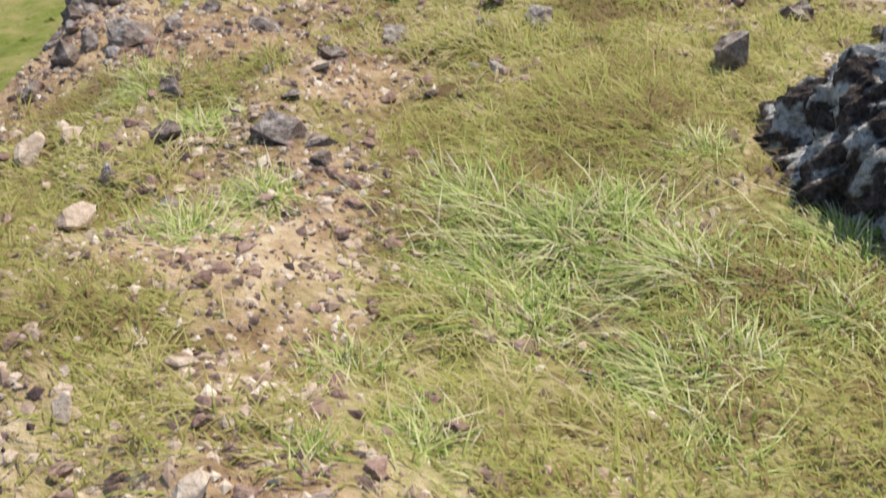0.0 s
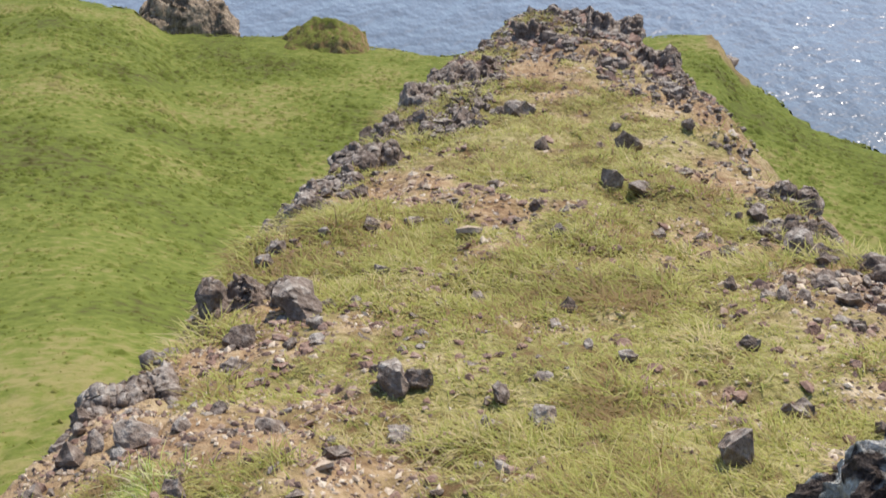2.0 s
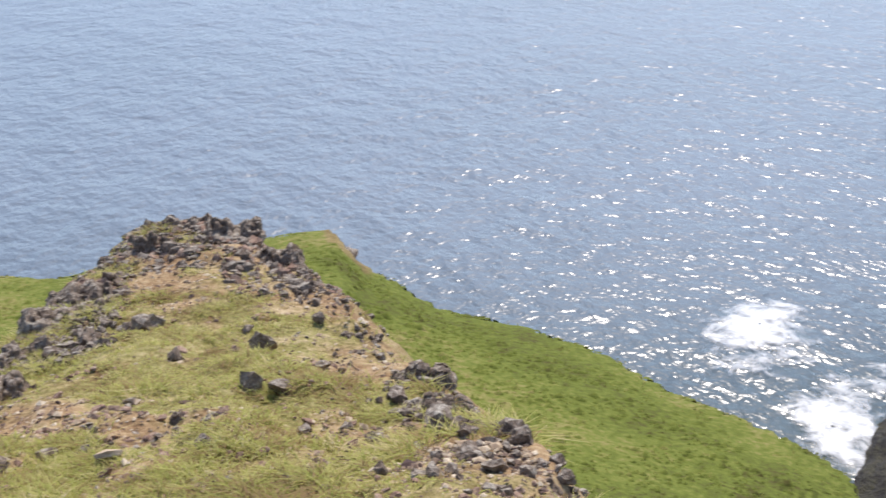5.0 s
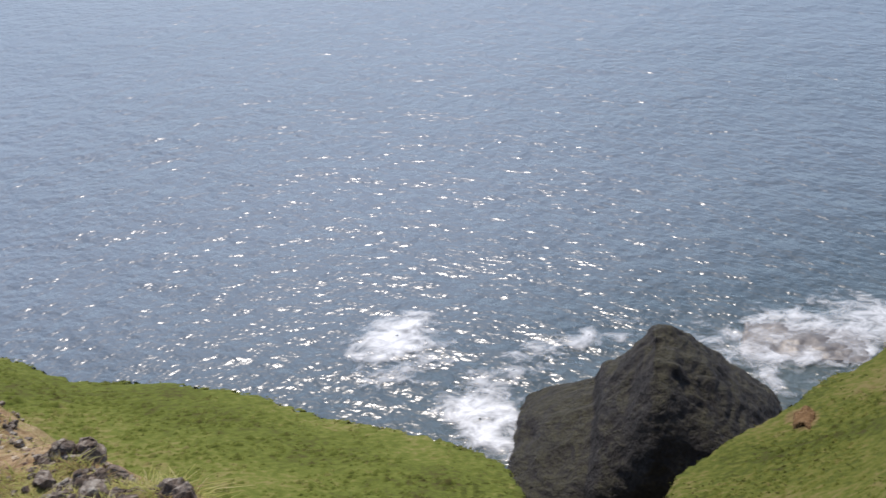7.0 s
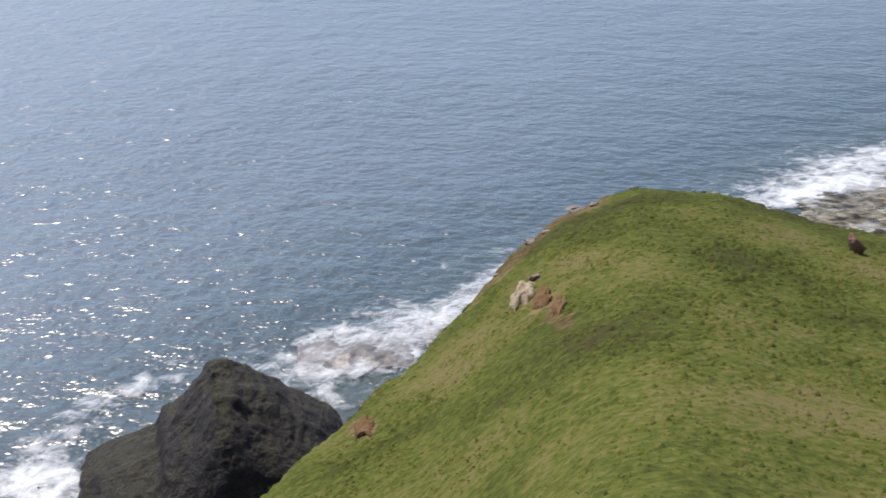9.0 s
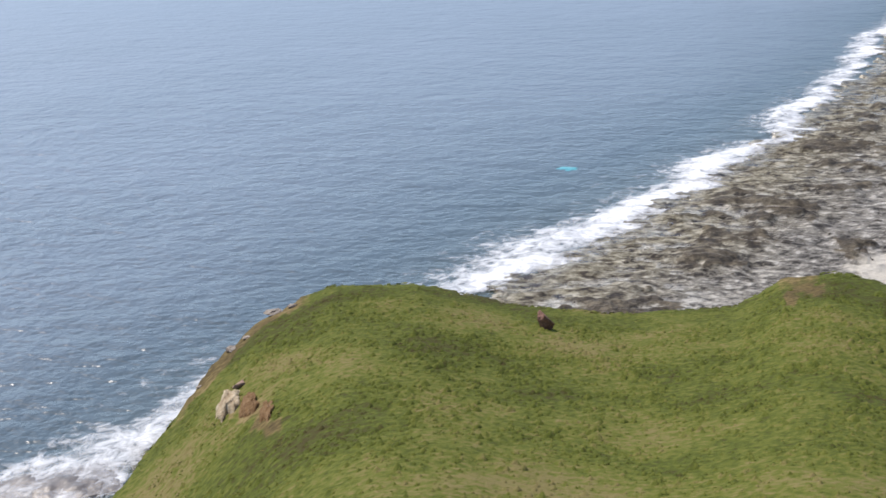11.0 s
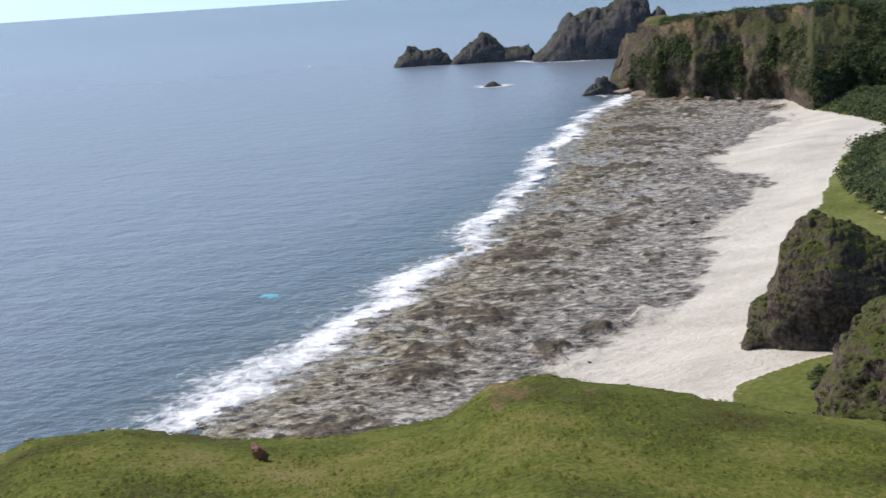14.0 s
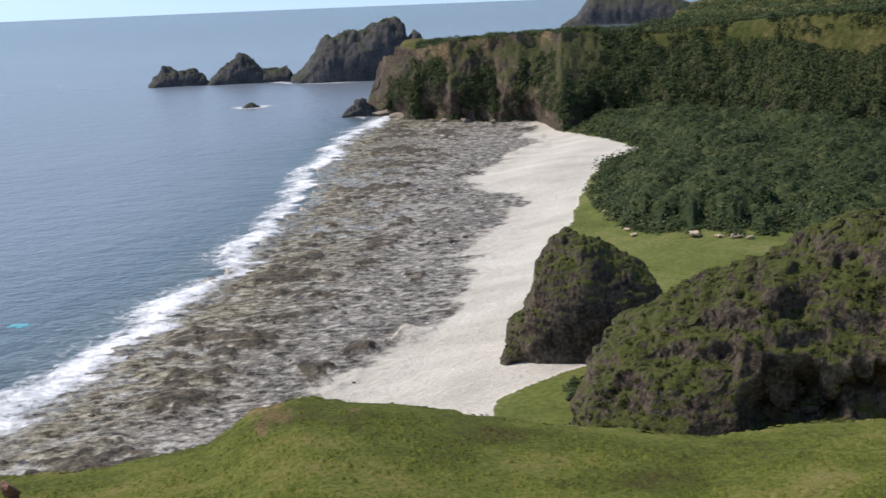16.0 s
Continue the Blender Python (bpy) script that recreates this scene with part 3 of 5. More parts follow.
def build_coast():
    ths = np.concatenate([np.arange(60, 126, 0.13), np.arange(126, 150, 0.6)])
    rs = np.concatenate([np.geomspace(105, 560, 400), np.geomspace(565, 1500, 70)])
    T, R = np.meshgrid(ths, rs, indexing="ij")
    x, y = polar(T, R)
    z, t, sand, meadow = coast_full(x, y)
    q = grid_quads(len(ths), len(rs))
    idx = np.where(t > 0.25, 2, np.where(meadow, 1, 0)).ravel()[q].max(1)
    keep = (z.ravel()[q].max(1) > -2.4) & ~((R > 620) & (T < 99.5)).ravel()[q].any(1)
    inland = np.clip((reef_edge(x) - y) / np.maximum(reef_edge(x) - along(SHORE, x), 5), 0, 1)
    n = reef_relief(x, y)
    wet = smooth(-0.15, -0.5, n) * smooth(0.8, 0.2, inland) + 0.7 * smooth(0.08, 0.0, inland)
    me = mesh_from("coast", np.stack([x, y, z], -1).reshape(-1, 3), q[keep], None, (M_reef, M_plain, M_plateau), idx[keep], {"sand": sand.ravel(), "inland": inland.ravel(), "ledge": (reef_masses(x, y) * smooth(-0.5, 0.1, n)).ravel(), "wet": wet.ravel()}, True)
    tagged(new("coast", me), "reef flat with pale sand beach, meadow and scrubby plateau behind", "shore", kind="structure")


build_coast()


def cliff_point(T, S):
    """A point of the cliff at its bearing T and share S of its height."""
    rc, zp = scarp(T)
    arc = T * 9.5
    n = ridged(arc / 22 + S * 0.5, S * 1.3, 3, 61) * 7 + fbm(arc / 7 + S, S * 4.2, 4, 62) * 3.4 + fbm(arc / 2, S * 14, 3, 63) * 1.0
    spur = 26 * np.exp(-((T - 107.6) / 0.9) ** 2) + 14 * np.exp(-((T - 112.5) / 1.2) ** 2) + 18 * np.exp(-((T - 118) / 1.8) ** 2)
    lean = 2 + 10 * S + 34 * S * S * smooth(106, 112, T) + 20 * smooth(0.35, 1, S) * (0.6 + 0.6 * vnoise(arc / 30, 0 * arc, 66))
    R = rc + lean - n * (1 - 0.6 * S) - spur * (1 - S) ** 1.2 + 3 + 12 * smooth(99.4, 97.8, T)
    z = -1 + (zp + 2) * S - 0.7 * (1 - S) + 1.6 * fbm(arc / 5, S * 4, 3, 64) * S
    rise = smooth(98.2, 99.9, T + 0.25 * fbm(T * 3, S * 3, 3, 65)) ** 0.6
    z = z * rise - 1.5 * (1 - rise)
    x, y = polar(T, R)
    return x, y, z


def build_cliff():
    ths = np.arange(97.6, 127, 0.06)
    ts = np.linspace(0, 1, 52)
    T, S = np.meshgrid(ths, ts, indexing="ij")
    me = mesh_from("cliff", np.stack(cliff_point(T, S), -1).reshape(-1, 3), grid_quads(len(ths), len(ts))[:, ::-1], None, (M_seacliff,), None, {"dry": (0.62 * smooth(0.72, 1.0, S + 0.22 * fbm(T * 1.3, S * 2, 3, 67)) * smooth(116, 111, T) * smooth(99.5, 102, T)).ravel()}, True)
    tagged(new("cliff", me), "dark weathered sea cliff with green growth on top", "cliff", kind="structure")


build_cliff()


# ---------------- rocks and islets ----------------
def islet(name, theta, dist, wide, deep, peaks, seed, mat, label, category="islet", steps=(150, 46), jag=0.12, base=-1.0, rough=1.0, lump=9.0, hollows=()):
    """A rock mass with peaks of (place across from -1 to 1, height in metres); its flanks fall to its foot; hollows: (across, height, reach, depth) in its near side."""
    nu, nv = steps
    P, Q = np.meshgrid(np.linspace(-1, 1, nu), np.linspace(-1, 1, nv), indexing="ij")
    U, V = 0.4 * P + 0.6 * np.sin(P * np.pi / 2), 0.15 * Q + 0.85 * np.sin(Q * np.pi / 2)
    top = np.interp(U, [p[0] for p in peaks], [p[1] for p in peaks])
    edge = np.sqrt(np.clip(1 - np.abs(V + 0.12 * vnoise(U * 4, V * 0, seed) * (1 - V * V)) ** 2.2, 0, 1))
    edge = edge * smooth(1.0, 0.90, np.abs(V)) * smooth(1.0, 0.97, np.abs(U))
    mx, my = U * wide / lump, V * deep / lump
    z = top * edge * (1 + 1.3 * jag * ridged(mx, my, 4, seed + 1))
    pt = np.stack([U * wide / 2, V * deep / 2, z], -1)
    n = outward(pt)
    q = pt / lump
    bed = np.array((0.6, 0.6, 1.7))                    # bedding: shorter across the layers
    d = 0.10 * fbm3(q * 1.1, 3, seed + 2) + 0.065 * fbm3(q * bed * 1.5 + 0.4 * fbm3(q, 2, seed + 8)[..., None], 6, seed + 3, 0.58, True) - 0.02
    block = vnoise3(np.floor(q * bed * 2.6 + 0.6 * fbm3(q * 2, 2, seed + 6)[..., None]) + 0.5, seed + 5)
    d = rough * lump * (d + 0.035 * block) * smooth(0.0, 0.25, edge)
    for across, high, reach, depth in hollows:
        k = np.hypot((pt[..., 0] - across * wide / 2) / reach, (z - high) / (0.8 * reach)) + 0.3 * fbm3(q * 2, 2, seed + 9)
        d = d - depth * smooth(1.0, 0.45, k) * (V < 0.1)
    pt = pt + n * d[..., None]
    pt[..., 2] = np.maximum(pt[..., 2], -0.5) + base
    me = mesh_from(name, pt.reshape(-1, 3), grid_quads(nu, nv), None, (mat,), None, None, True)
    ob = new(name, me)
    x, y = polar(theta, dist)
    ob.matrix_world = pose(x, y, 0, 0, 0, -theta)
    return tagged(ob, label, category)


islet("sea_rock", 90.1, 848, 40, 30, [(-1, 0), (-0.8, 5), (-0.45, 11.5), (0, 9), (0.5, 9.5), (0.8, 5), (1, 0)], 71, M_islet, "low dark rock islet ringed with surf")
islet("sea_rock", 93.4, 845, 62, 34, [(-1, 0), (-0.7, 8), (-0.25, 17), (0, 14), (0.2, 8), (0.55, 7.5), (0.75, 9), (0.8, 5), (1, 0)], 72, M_islet, "jagged dark rock islet with a pointed peak")
islet("island_rock", 98.3, 830, 92, 60, [(-1, 2), (-0.85, 7), (-0.45, 27), (0.1, 31), (0.42, 37), (0.6, 35), (0.68, 24), (0.8, 29), (0.92, 22), (1, 0)], 73, M_islet, "tall dark headland rock with a side pinnacle", jag=0.06, lump=14.0)
islet("reef_rock", 93.2, 655, 11, 8, [(-1, 0), (-0.4, 2.4), (0.2, 3.2), (0.7, 1.6), (1, 0)], 74, M_wetrock, "small wave-washed rock in white surf", "rock", (40, 20), 0.12, -1.0, 1.0, 3.0)
islet("far_headland", 110.5, 1650, 170, 120, [(-1, 0), (-0.75, 12), (-0.55, 36), (0.2, 38), (0.6, 32), (1, 20)], 75, M_islet, "distant hazy blue-grey headland", "headland", (90, 30), 0.06)
islet("cliff_rock", 98.2, 586, 18, 11, [(-1, 1.2), (-0.7, 3.2), (-0.2, 6.4), (0.1, 7.4), (0.5, 5.0), (1, 2)], 83, M_islet, "grey broken rock stack at the foot of the sea cliff", "rock", (70, 40), 0.15, -0.6, 1.2, 4.0)
islet("beach_boulder", 108.4, 190, 25.6, 21, [(-1, 1), (-0.93, 7), (-0.72, 9), (-0.6, 16.5), (-0.35, 20.2), (-0.05, 21.3), (0.2, 20.3), (0.55, 17.2), (0.92, 13.0), (1, 2)], 76, M_mossrock, "huge moss-covered boulder standing on the sand", "boulder", (230, 170), 0.03, -0.5, 0.85, 8.0, ((0.35, 6.0, 4.5, 1.6), (-0.75, 3.0, 2.5, 1.0)))
islet("mossy_crag", 118.4, 158, 58, 44, [(-1, 0), (-0.95, 7), (-0.85, 13.5), (-0.62, 17.5), (-0.45, 20), (-0.22, 24), (0.0, 26), (0.25, 28.5), (1, 36)], 77, M_mossrock, "broad mossy rock crag with dark hollows", "crag", (330, 230), 0.03, -1.0, 1.0, 10.0, ((-0.03, 12.5, 7.5, 6.0), (0.25, 14.0, 6.0, 4.5), (-0.30, 17.0, 2.2, 1.3), (-0.28, 7.0, 3.0, 1.6), (-0.6, 5.0, 3.0, 1.4)))
islet("surf_boulder", 48.6, 97, 26.5, 26, [(-1, 0), (-0.85, 1.6), (-0.6, 3.4), (-0.36, 4.9), (-0.29, 7.0), (-0.1, 9.4), (0.05, 12.2), (0.16, 12.0), (0.5, 8.6), (0.85, 4.2), (1, 0)], 78, M_wetrock, "black surf-washed boulder below the grassy slope", "boulder", (240, 170), 0.02, -1.0, 0.55, 5.0)
islet("headland_rock", -11.3, 88, 7.6, 5.5, [(-1, 0.5), (-0.6, 2.4), (-0.2, 3.4), (0.2, 3.2), (0.45, 2.2), (0.75, 1.9), (1, 0)], 79, M_tanrock, "weathered tan and grey rock outcrop on the brink", "rock", (130, 80), 0.13, 25.5, 1.25, 2.0)
islet("grassy_knob", -5.0, 81.0, 7.0, 6.0, [(-1, 0), (-0.5, 1.1), (0, 1.7), (0.4, 1.5), (0.8, 0.8), (1, 0)], 80, M_knob, "low grassy knob with dry brown flanks on the brink", "knob", (80, 56), 0.12, 26.2, 1.0, 2.4)


# ---------------- stones of the ridge ----------------
rng = np.random.default_rng(7)


def hull_rock(name, seed, mat, points=16, squash=(1, 0.8, 0.7), cuts=2, rough=0.05):
    """An angular stone about one metre across: the hull of scattered points, its faces broken up."""
    r = random.Random(seed)
    bm = bmesh.new()
    for _ in range(points):
        v = Vector((r.gauss(0, 1), r.gauss(0, 1), r.gauss(0, 1))).normalized() * r.uniform(0.42, 0.56)
        bm.verts.new((v.x * squash[0], v.y * squash[1], v.z * squash[2]))
    out = bmesh.ops.convex_hull(bm, input=bm.verts)
    bmesh.ops.delete(bm, geom=[g for g in out["geom_interior"] if isinstance(g, bmesh.types.BMVert)], context="VERTS")
    bmesh.ops.subdivide_edges(bm, edges=bm.edges[:], cuts=cuts, use_grid_fill=True)
    for v in bm.verts:
        n = noise.fractal(v.co * 3.1 + Vector((seed, 0, 0)), 1.0, 2.0, 4)
        v.co += v.co.normalized() * rough * n
    bmesh.ops.triangulate(bm, faces=bm.faces[:])
    bmesh.ops.recalc_face_normals(bm, faces=bm.faces[:])
    me = bpy.data.meshes.new(name)
    bm.to_mesh(me)
    bm.free()
    me.materials.append(mat)
    return me


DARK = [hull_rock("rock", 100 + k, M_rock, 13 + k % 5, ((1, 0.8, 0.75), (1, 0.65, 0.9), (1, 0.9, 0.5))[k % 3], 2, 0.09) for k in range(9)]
RED = [hull_rock("stone", 130 + k, M_redrock, 14, ((1, 0.8, 0.6), (1, 0.7, 0.4))[k % 2], 1) for k in range(4)]
PALES = [hull_rock("stone", 150 + k, M_pale, 13, ((1, 0.8, 0.5), (1, 0.7, 0.35))[k % 2], 1) for k in range(4)]


def on_ridge(u, v):
    c, s = math.cos(radians(AXIS)), math.sin(radians(AXIS))
    x, y = u * s + v * c, u * c - v * s
    return x, y, float(land_z(np.array(x), np.array(y)))


def place_rock(u, v, size, meshes, label, group, sink=0.18, tall=1.0, name="rock"):
    x, y, z = on_ridge(u, v)
    me = meshes[int(rng.integers(len(meshes)))]
    ob = new(name, me)
    ob.matrix_world = pose(x, y, z + size * (0.32 - sink) * tall, *rng.uniform(-22, 22, 2), rng.uniform(0, 360)) @ Matrix.Diagonal((size * 1.05, size * 1.05, size * 1.1 * tall, 1))
    return tagged(ob, label, "rock", group)


# along the ridge, to the right of its line, size
BLOCKS = ((4.73, -1.08, 0.36), (3.2, -1.38, 0.19), (3.60, -0.54, 0.18), (3.62, -0.45, 0.14), (3.26, -0.16, 0.11), (3.31, 0.02, 0.15), (2.93, 0.62, 0.17), (3.43, 0.89, 0.13), (3.5, 0.95, 0.12),
          (7.52, 0.70, 0.24), (7.64, 0.50, 0.20), (9.35, 0.73, 0.27), (5.07, -0.30, 0.13), (10.76, -0.20, 0.33), (10.9, -0.35, 0.3), (9.21, 0.02, 0.19), (8.83, -1.45, 0.34),
          (6.31, -1.02, 0.17), (5.21, 0.54, 0.13), (5.10, 0.93, 0.11))
RIGHT = ((7.03, 1.42, 0.19), (7.93, 1.69, 0.2), (6.01, 1.44, 0.23), (5.16, 1.44, 0.2), (5.7, 1.78, 0.2), (7.47, 1.81, 0.16), (4.24, 0.68, 0.07), (4.12, 0.85, 0.10), (4.78, 0.13, 0.11), (4.88, 1.45, 0.13))
LEFT = ((4.29, -1.30, 0.20), (3.95, -1.23, 0.14), (4.19, -1.07, 0.10), (4.40, -0.98, 0.10), (3.1, -1.6, 0.14), (2.9, -1.65, 0.12), (2.70, -1.09, 0.11), (3.21, -0.48, 0.10), (3.02, -0.66, 0.11),
        (2.42, -0.70, 0.16), (2.28, -0.56, 0.08), (2.44, -1.03, 0.12), (6.85, -1.53, 0.19), (5.92, -1.50, 0.16), (5.70, -1.52, 0.13), (5.09, -1.60, 0.18))
PALE = ((6.09, -0.40, 0.2), (6.09, -0.64, 0.13), (2.86, -0.66, 0.09), (7.72, -0.30, 0.12), (2.43, -1.46, 0.14), (2.5, -1.35, 0.1))
TAN = ((1.40, -0.70, 0.08), (1.25, -0.90, 0.07), (1.23, -0.59, 0.06), (1.99, -1.14, 0.12), (1.11, -0.86, 0.06), (1.01, -0.56, 0.08), (1.78, -0.28, 0.04), (1.01, -0.81, 0.06), (1.18, -0.59, 0.04))
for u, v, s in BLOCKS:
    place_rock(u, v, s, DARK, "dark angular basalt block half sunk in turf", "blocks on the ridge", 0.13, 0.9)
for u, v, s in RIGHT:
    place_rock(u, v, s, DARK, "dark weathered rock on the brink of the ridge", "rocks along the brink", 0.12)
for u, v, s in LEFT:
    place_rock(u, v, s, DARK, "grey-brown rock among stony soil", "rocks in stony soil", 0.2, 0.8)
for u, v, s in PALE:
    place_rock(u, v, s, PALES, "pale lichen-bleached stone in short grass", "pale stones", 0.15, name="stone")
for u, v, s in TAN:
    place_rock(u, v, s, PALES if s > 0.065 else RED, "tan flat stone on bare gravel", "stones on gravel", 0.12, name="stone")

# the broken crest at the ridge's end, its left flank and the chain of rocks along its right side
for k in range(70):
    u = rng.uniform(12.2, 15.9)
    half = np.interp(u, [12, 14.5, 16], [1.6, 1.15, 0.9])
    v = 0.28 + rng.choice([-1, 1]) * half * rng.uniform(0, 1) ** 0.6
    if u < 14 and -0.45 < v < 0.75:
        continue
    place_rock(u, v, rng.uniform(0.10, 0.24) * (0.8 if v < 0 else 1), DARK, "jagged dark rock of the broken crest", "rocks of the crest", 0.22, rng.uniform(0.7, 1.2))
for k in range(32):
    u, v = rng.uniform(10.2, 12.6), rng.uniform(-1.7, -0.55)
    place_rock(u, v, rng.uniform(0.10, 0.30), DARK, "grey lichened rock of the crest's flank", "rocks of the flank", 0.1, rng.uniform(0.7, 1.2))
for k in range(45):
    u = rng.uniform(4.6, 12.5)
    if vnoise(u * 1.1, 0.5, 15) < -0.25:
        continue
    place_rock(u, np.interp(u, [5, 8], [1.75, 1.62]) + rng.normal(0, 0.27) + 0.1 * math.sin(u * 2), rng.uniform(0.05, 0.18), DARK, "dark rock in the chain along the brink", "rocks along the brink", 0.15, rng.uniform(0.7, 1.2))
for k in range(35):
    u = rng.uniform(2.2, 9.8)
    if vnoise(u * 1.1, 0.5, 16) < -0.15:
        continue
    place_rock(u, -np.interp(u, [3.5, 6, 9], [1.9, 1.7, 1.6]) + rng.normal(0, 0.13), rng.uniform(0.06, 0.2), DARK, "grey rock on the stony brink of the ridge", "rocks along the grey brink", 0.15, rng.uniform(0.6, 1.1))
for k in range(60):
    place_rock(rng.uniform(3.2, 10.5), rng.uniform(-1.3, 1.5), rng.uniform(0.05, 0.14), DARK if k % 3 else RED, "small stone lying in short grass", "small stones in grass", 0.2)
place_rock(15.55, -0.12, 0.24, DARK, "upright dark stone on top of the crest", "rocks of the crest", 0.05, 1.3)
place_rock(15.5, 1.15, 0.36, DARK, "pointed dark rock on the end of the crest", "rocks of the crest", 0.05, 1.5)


def outcrop(u, v, wide, deep, tall, seed, label):
    """A jagged body of bedrock that breaks through the turf."""
    x, y, z = on_ridge(u, v)
    r = random.Random(seed)
    wide, deep, tall = 0.72 * wide, 0.75 * deep, 0.55 * tall
    peaks = [(-1, 0)] + [(-0.85 + 0.2125 * k, tall * r.uniform(0.45, 1.0)) for k in range(9)] + [(1, 0)]
    ob = islet("outcrop", math.degrees(math.atan2(x, y)), math.hypot(x, y), wide, deep, peaks, seed, M_rock, label, "outcrop", (80, 54), 0.30, z - 0.08, 1.7, 0.24)
    tagged(ob, label, "outcrop", "outcrops of the ridge")


for k, (u, v, w, d, h) in enumerate(((11.6, -1.0, 1.2, 0.9, 0.30), (12.7, -0.9, 1.0, 0.8, 0.36), (9.1, -1.45, 0.8, 0.6, 0.30), (8.0, -1.55, 0.6, 0.5, 0.22))):
    outcrop(u, v, w, d, h, 500 + 11 * k, "grey jagged bedrock outcrop on the flank of the ridge")
for k, (u, v, w, d, h) in enumerate(((13.4, 1.25, 1.0, 0.8, 0.32), (14.6, 0.9, 1.0, 0.7, 0.34), (14.3, -0.1, 0.55, 0.35, 0.42), (15.3, 0.3, 1.1, 0.6, 0.32))):
    outcrop(u, v, w, d, h, 600 + 11 * k, "dark brown jagged bedrock outcrop of the crest")
for k, (u, v, w, d, h) in enumerate(((7.7, 1.75, 0.5, 0.4, 0.24), (6.7, 1.55, 0.45, 0.35, 0.24), (5.9, 1.72, 0.55, 0.4, 0.24), (4.9, -1.42, 0.6, 0.45, 0.30), (3.7, -1.6, 0.5, 0.4, 0.22))):
    outcrop(u, v, w, d, h, 700 + 11 * k, "dark jagged bedrock outcrop along the brink")


def lichen_boulder(u, v, wide, tall):
    """A craggy black boulder, narrower at its top, blotched with pale lichen."""
    bm = bmesh.new()
    bmesh.ops.create_icosphere(bm, subdivisions=6, radius=1)
    for w in bm.verts:
        c = w.co.copy()
        h = (c.z + 1) / 2
        n = noise.fractal(c * 1.5 + Vector((4, 1, 7)), 0.9, 2.1, 5)
        k = noise.ridged_multi_fractal(c * 2.1 + Vector((2, 5, 1)), 0.8, 2.1, 6, 1.0, 2.0)
        f = 1 + 0.30 * n + 0.17 * (k - 1.1) + 0.10 * noise.fractal(c * 6.0, 0.8, 2.1, 4)
        g = 1.15 - 0.85 * h ** 1.3
        w.co = Vector((c.x * f * g * wide / 2 + 0.15 * wide * h, c.y * f * g * wide / 2, (c.z * f * 0.72 + 0.16) * tall))
    bm.normal_update()
    co = np.array([w.co for w in bm.verts])
    no = np.array([w.normal for w in bm.verts])
    me = bpy.data.meshes.new("lichen_boulder")
    bm.to_mesh(me)
    bm.free()
    crust = 1.2 * fbm3(co * 14, 3, 9) + 0.30 * fbm3(co * 5, 2, 12) + 0.30 * no[:, 2] + 0.5 * (co[:, 2] / tall - 0.25)
    at = me.attributes.new("lichen", "FLOAT", "POINT")
    at.data.foreach_set("value", (0.75 * smooth(0.16, 0.24, crust)).astype(np.float32))
    me.materials.append(M_lichenrock)
    ob = new("lichen_boulder", me)
    x, y, z = on_ridge(u, v)
    ob.matrix_world = pose(x, y, z - 0.10, 0, 0, -AXIS)
    tagged(ob, "black craggy boulder blotched with white lichen", "boulder")


lichen_boulder(2.26, 0.97, 0.98, 0.70)


def rubble(name, seed, u, v, size, mat, label, sink=0.15, flat=1.0):
    """Broken rock too crowded to count: many angular pieces in one mesh."""
    kinds = [hull_rock("piece", seed + k, mat, 18, ((1, 0.8, 0.7), (1, 0.6, 0.5), (1, 0.9, 0.8))[k % 3], 1, 0.08) for k in range(6)]
    shapes = []
    for me in kinds:
        co = np.zeros(len(me.vertices) * 3)
        me.vertices.foreach_get("co", co)
        shapes.append((co.reshape(-1, 3), np.array([p.vertices[:] for p in me.polygons])))
        bpy.data.meshes.remove(me)
    c, s = math.cos(radians(AXIS)), math.sin(radians(AXIS))
    x, y = u * s + v * c, u * c - v * s
    z = land_z(x, y)
    V, T, base = [], [], 0
    for k in range(len(x)):
        co, tri = shapes[k % 6]
        m = np.array(Euler((rng.uniform(-0.5, 0.5), rng.uniform(-0.5, 0.5), rng.uniform(0, 6.28))).to_matrix())
        p = (co * (1, 1, flat)) @ m.T * size[k] + (x[k], y[k], z[k] + size[k] * (0.3 - sink) * flat)
        V.append(p), T.append(tri + base)
        base += len(p)
    me = mesh_from(name, np.concatenate(V), None, np.concatenate(T), (mat,))
    tagged(new(name, me), label, "rubble", kind="stuff")


def spread(n, u0, u1, v0, v1):
    return rng.uniform(u0, u1, n), rng.uniform(v0, v1, n)


u, v = spread(4200, 11.8, 16.0, -2.2, 2.3)
half = np.interp(u, [12, 14.5, 16], [1.7, 1.2, 0.9])
ok = (np.abs(v - 0.25) < half) & ~((u < 13.3) & (v > -0.35) & (v < 0.65))
u, v = u[ok], v[ok]
size = np.clip(rng.lognormal(-2.55, 0.5, len(u)), 0.03, 0.26)
rust = rng.random(len(u)) < 0.3
rubble("crest_rubble", 300, u[~rust], v[~rust], size[~rust], M_rock, "broken dark rock heaped on the crest", 0.32, 1.0)
rubble("rusty_rubble", 305, u[rust], v[rust], size[rust], M_redrock, "rust-brown broken rock among the crest", 0.28)
u, v = spread(800, 10.0, 12.8, -1.75, -0.5)
rubble("flank_rubble", 310, u, v, rng.uniform(0.04, 0.15, len(u)), M_rock, "grey broken rock on the crest's flank")
u = rng.uniform(4.2, 12.8, 520)
u = u[vnoise(u * 1.1, 0.5 + 0 * u, 15) > -0.15]
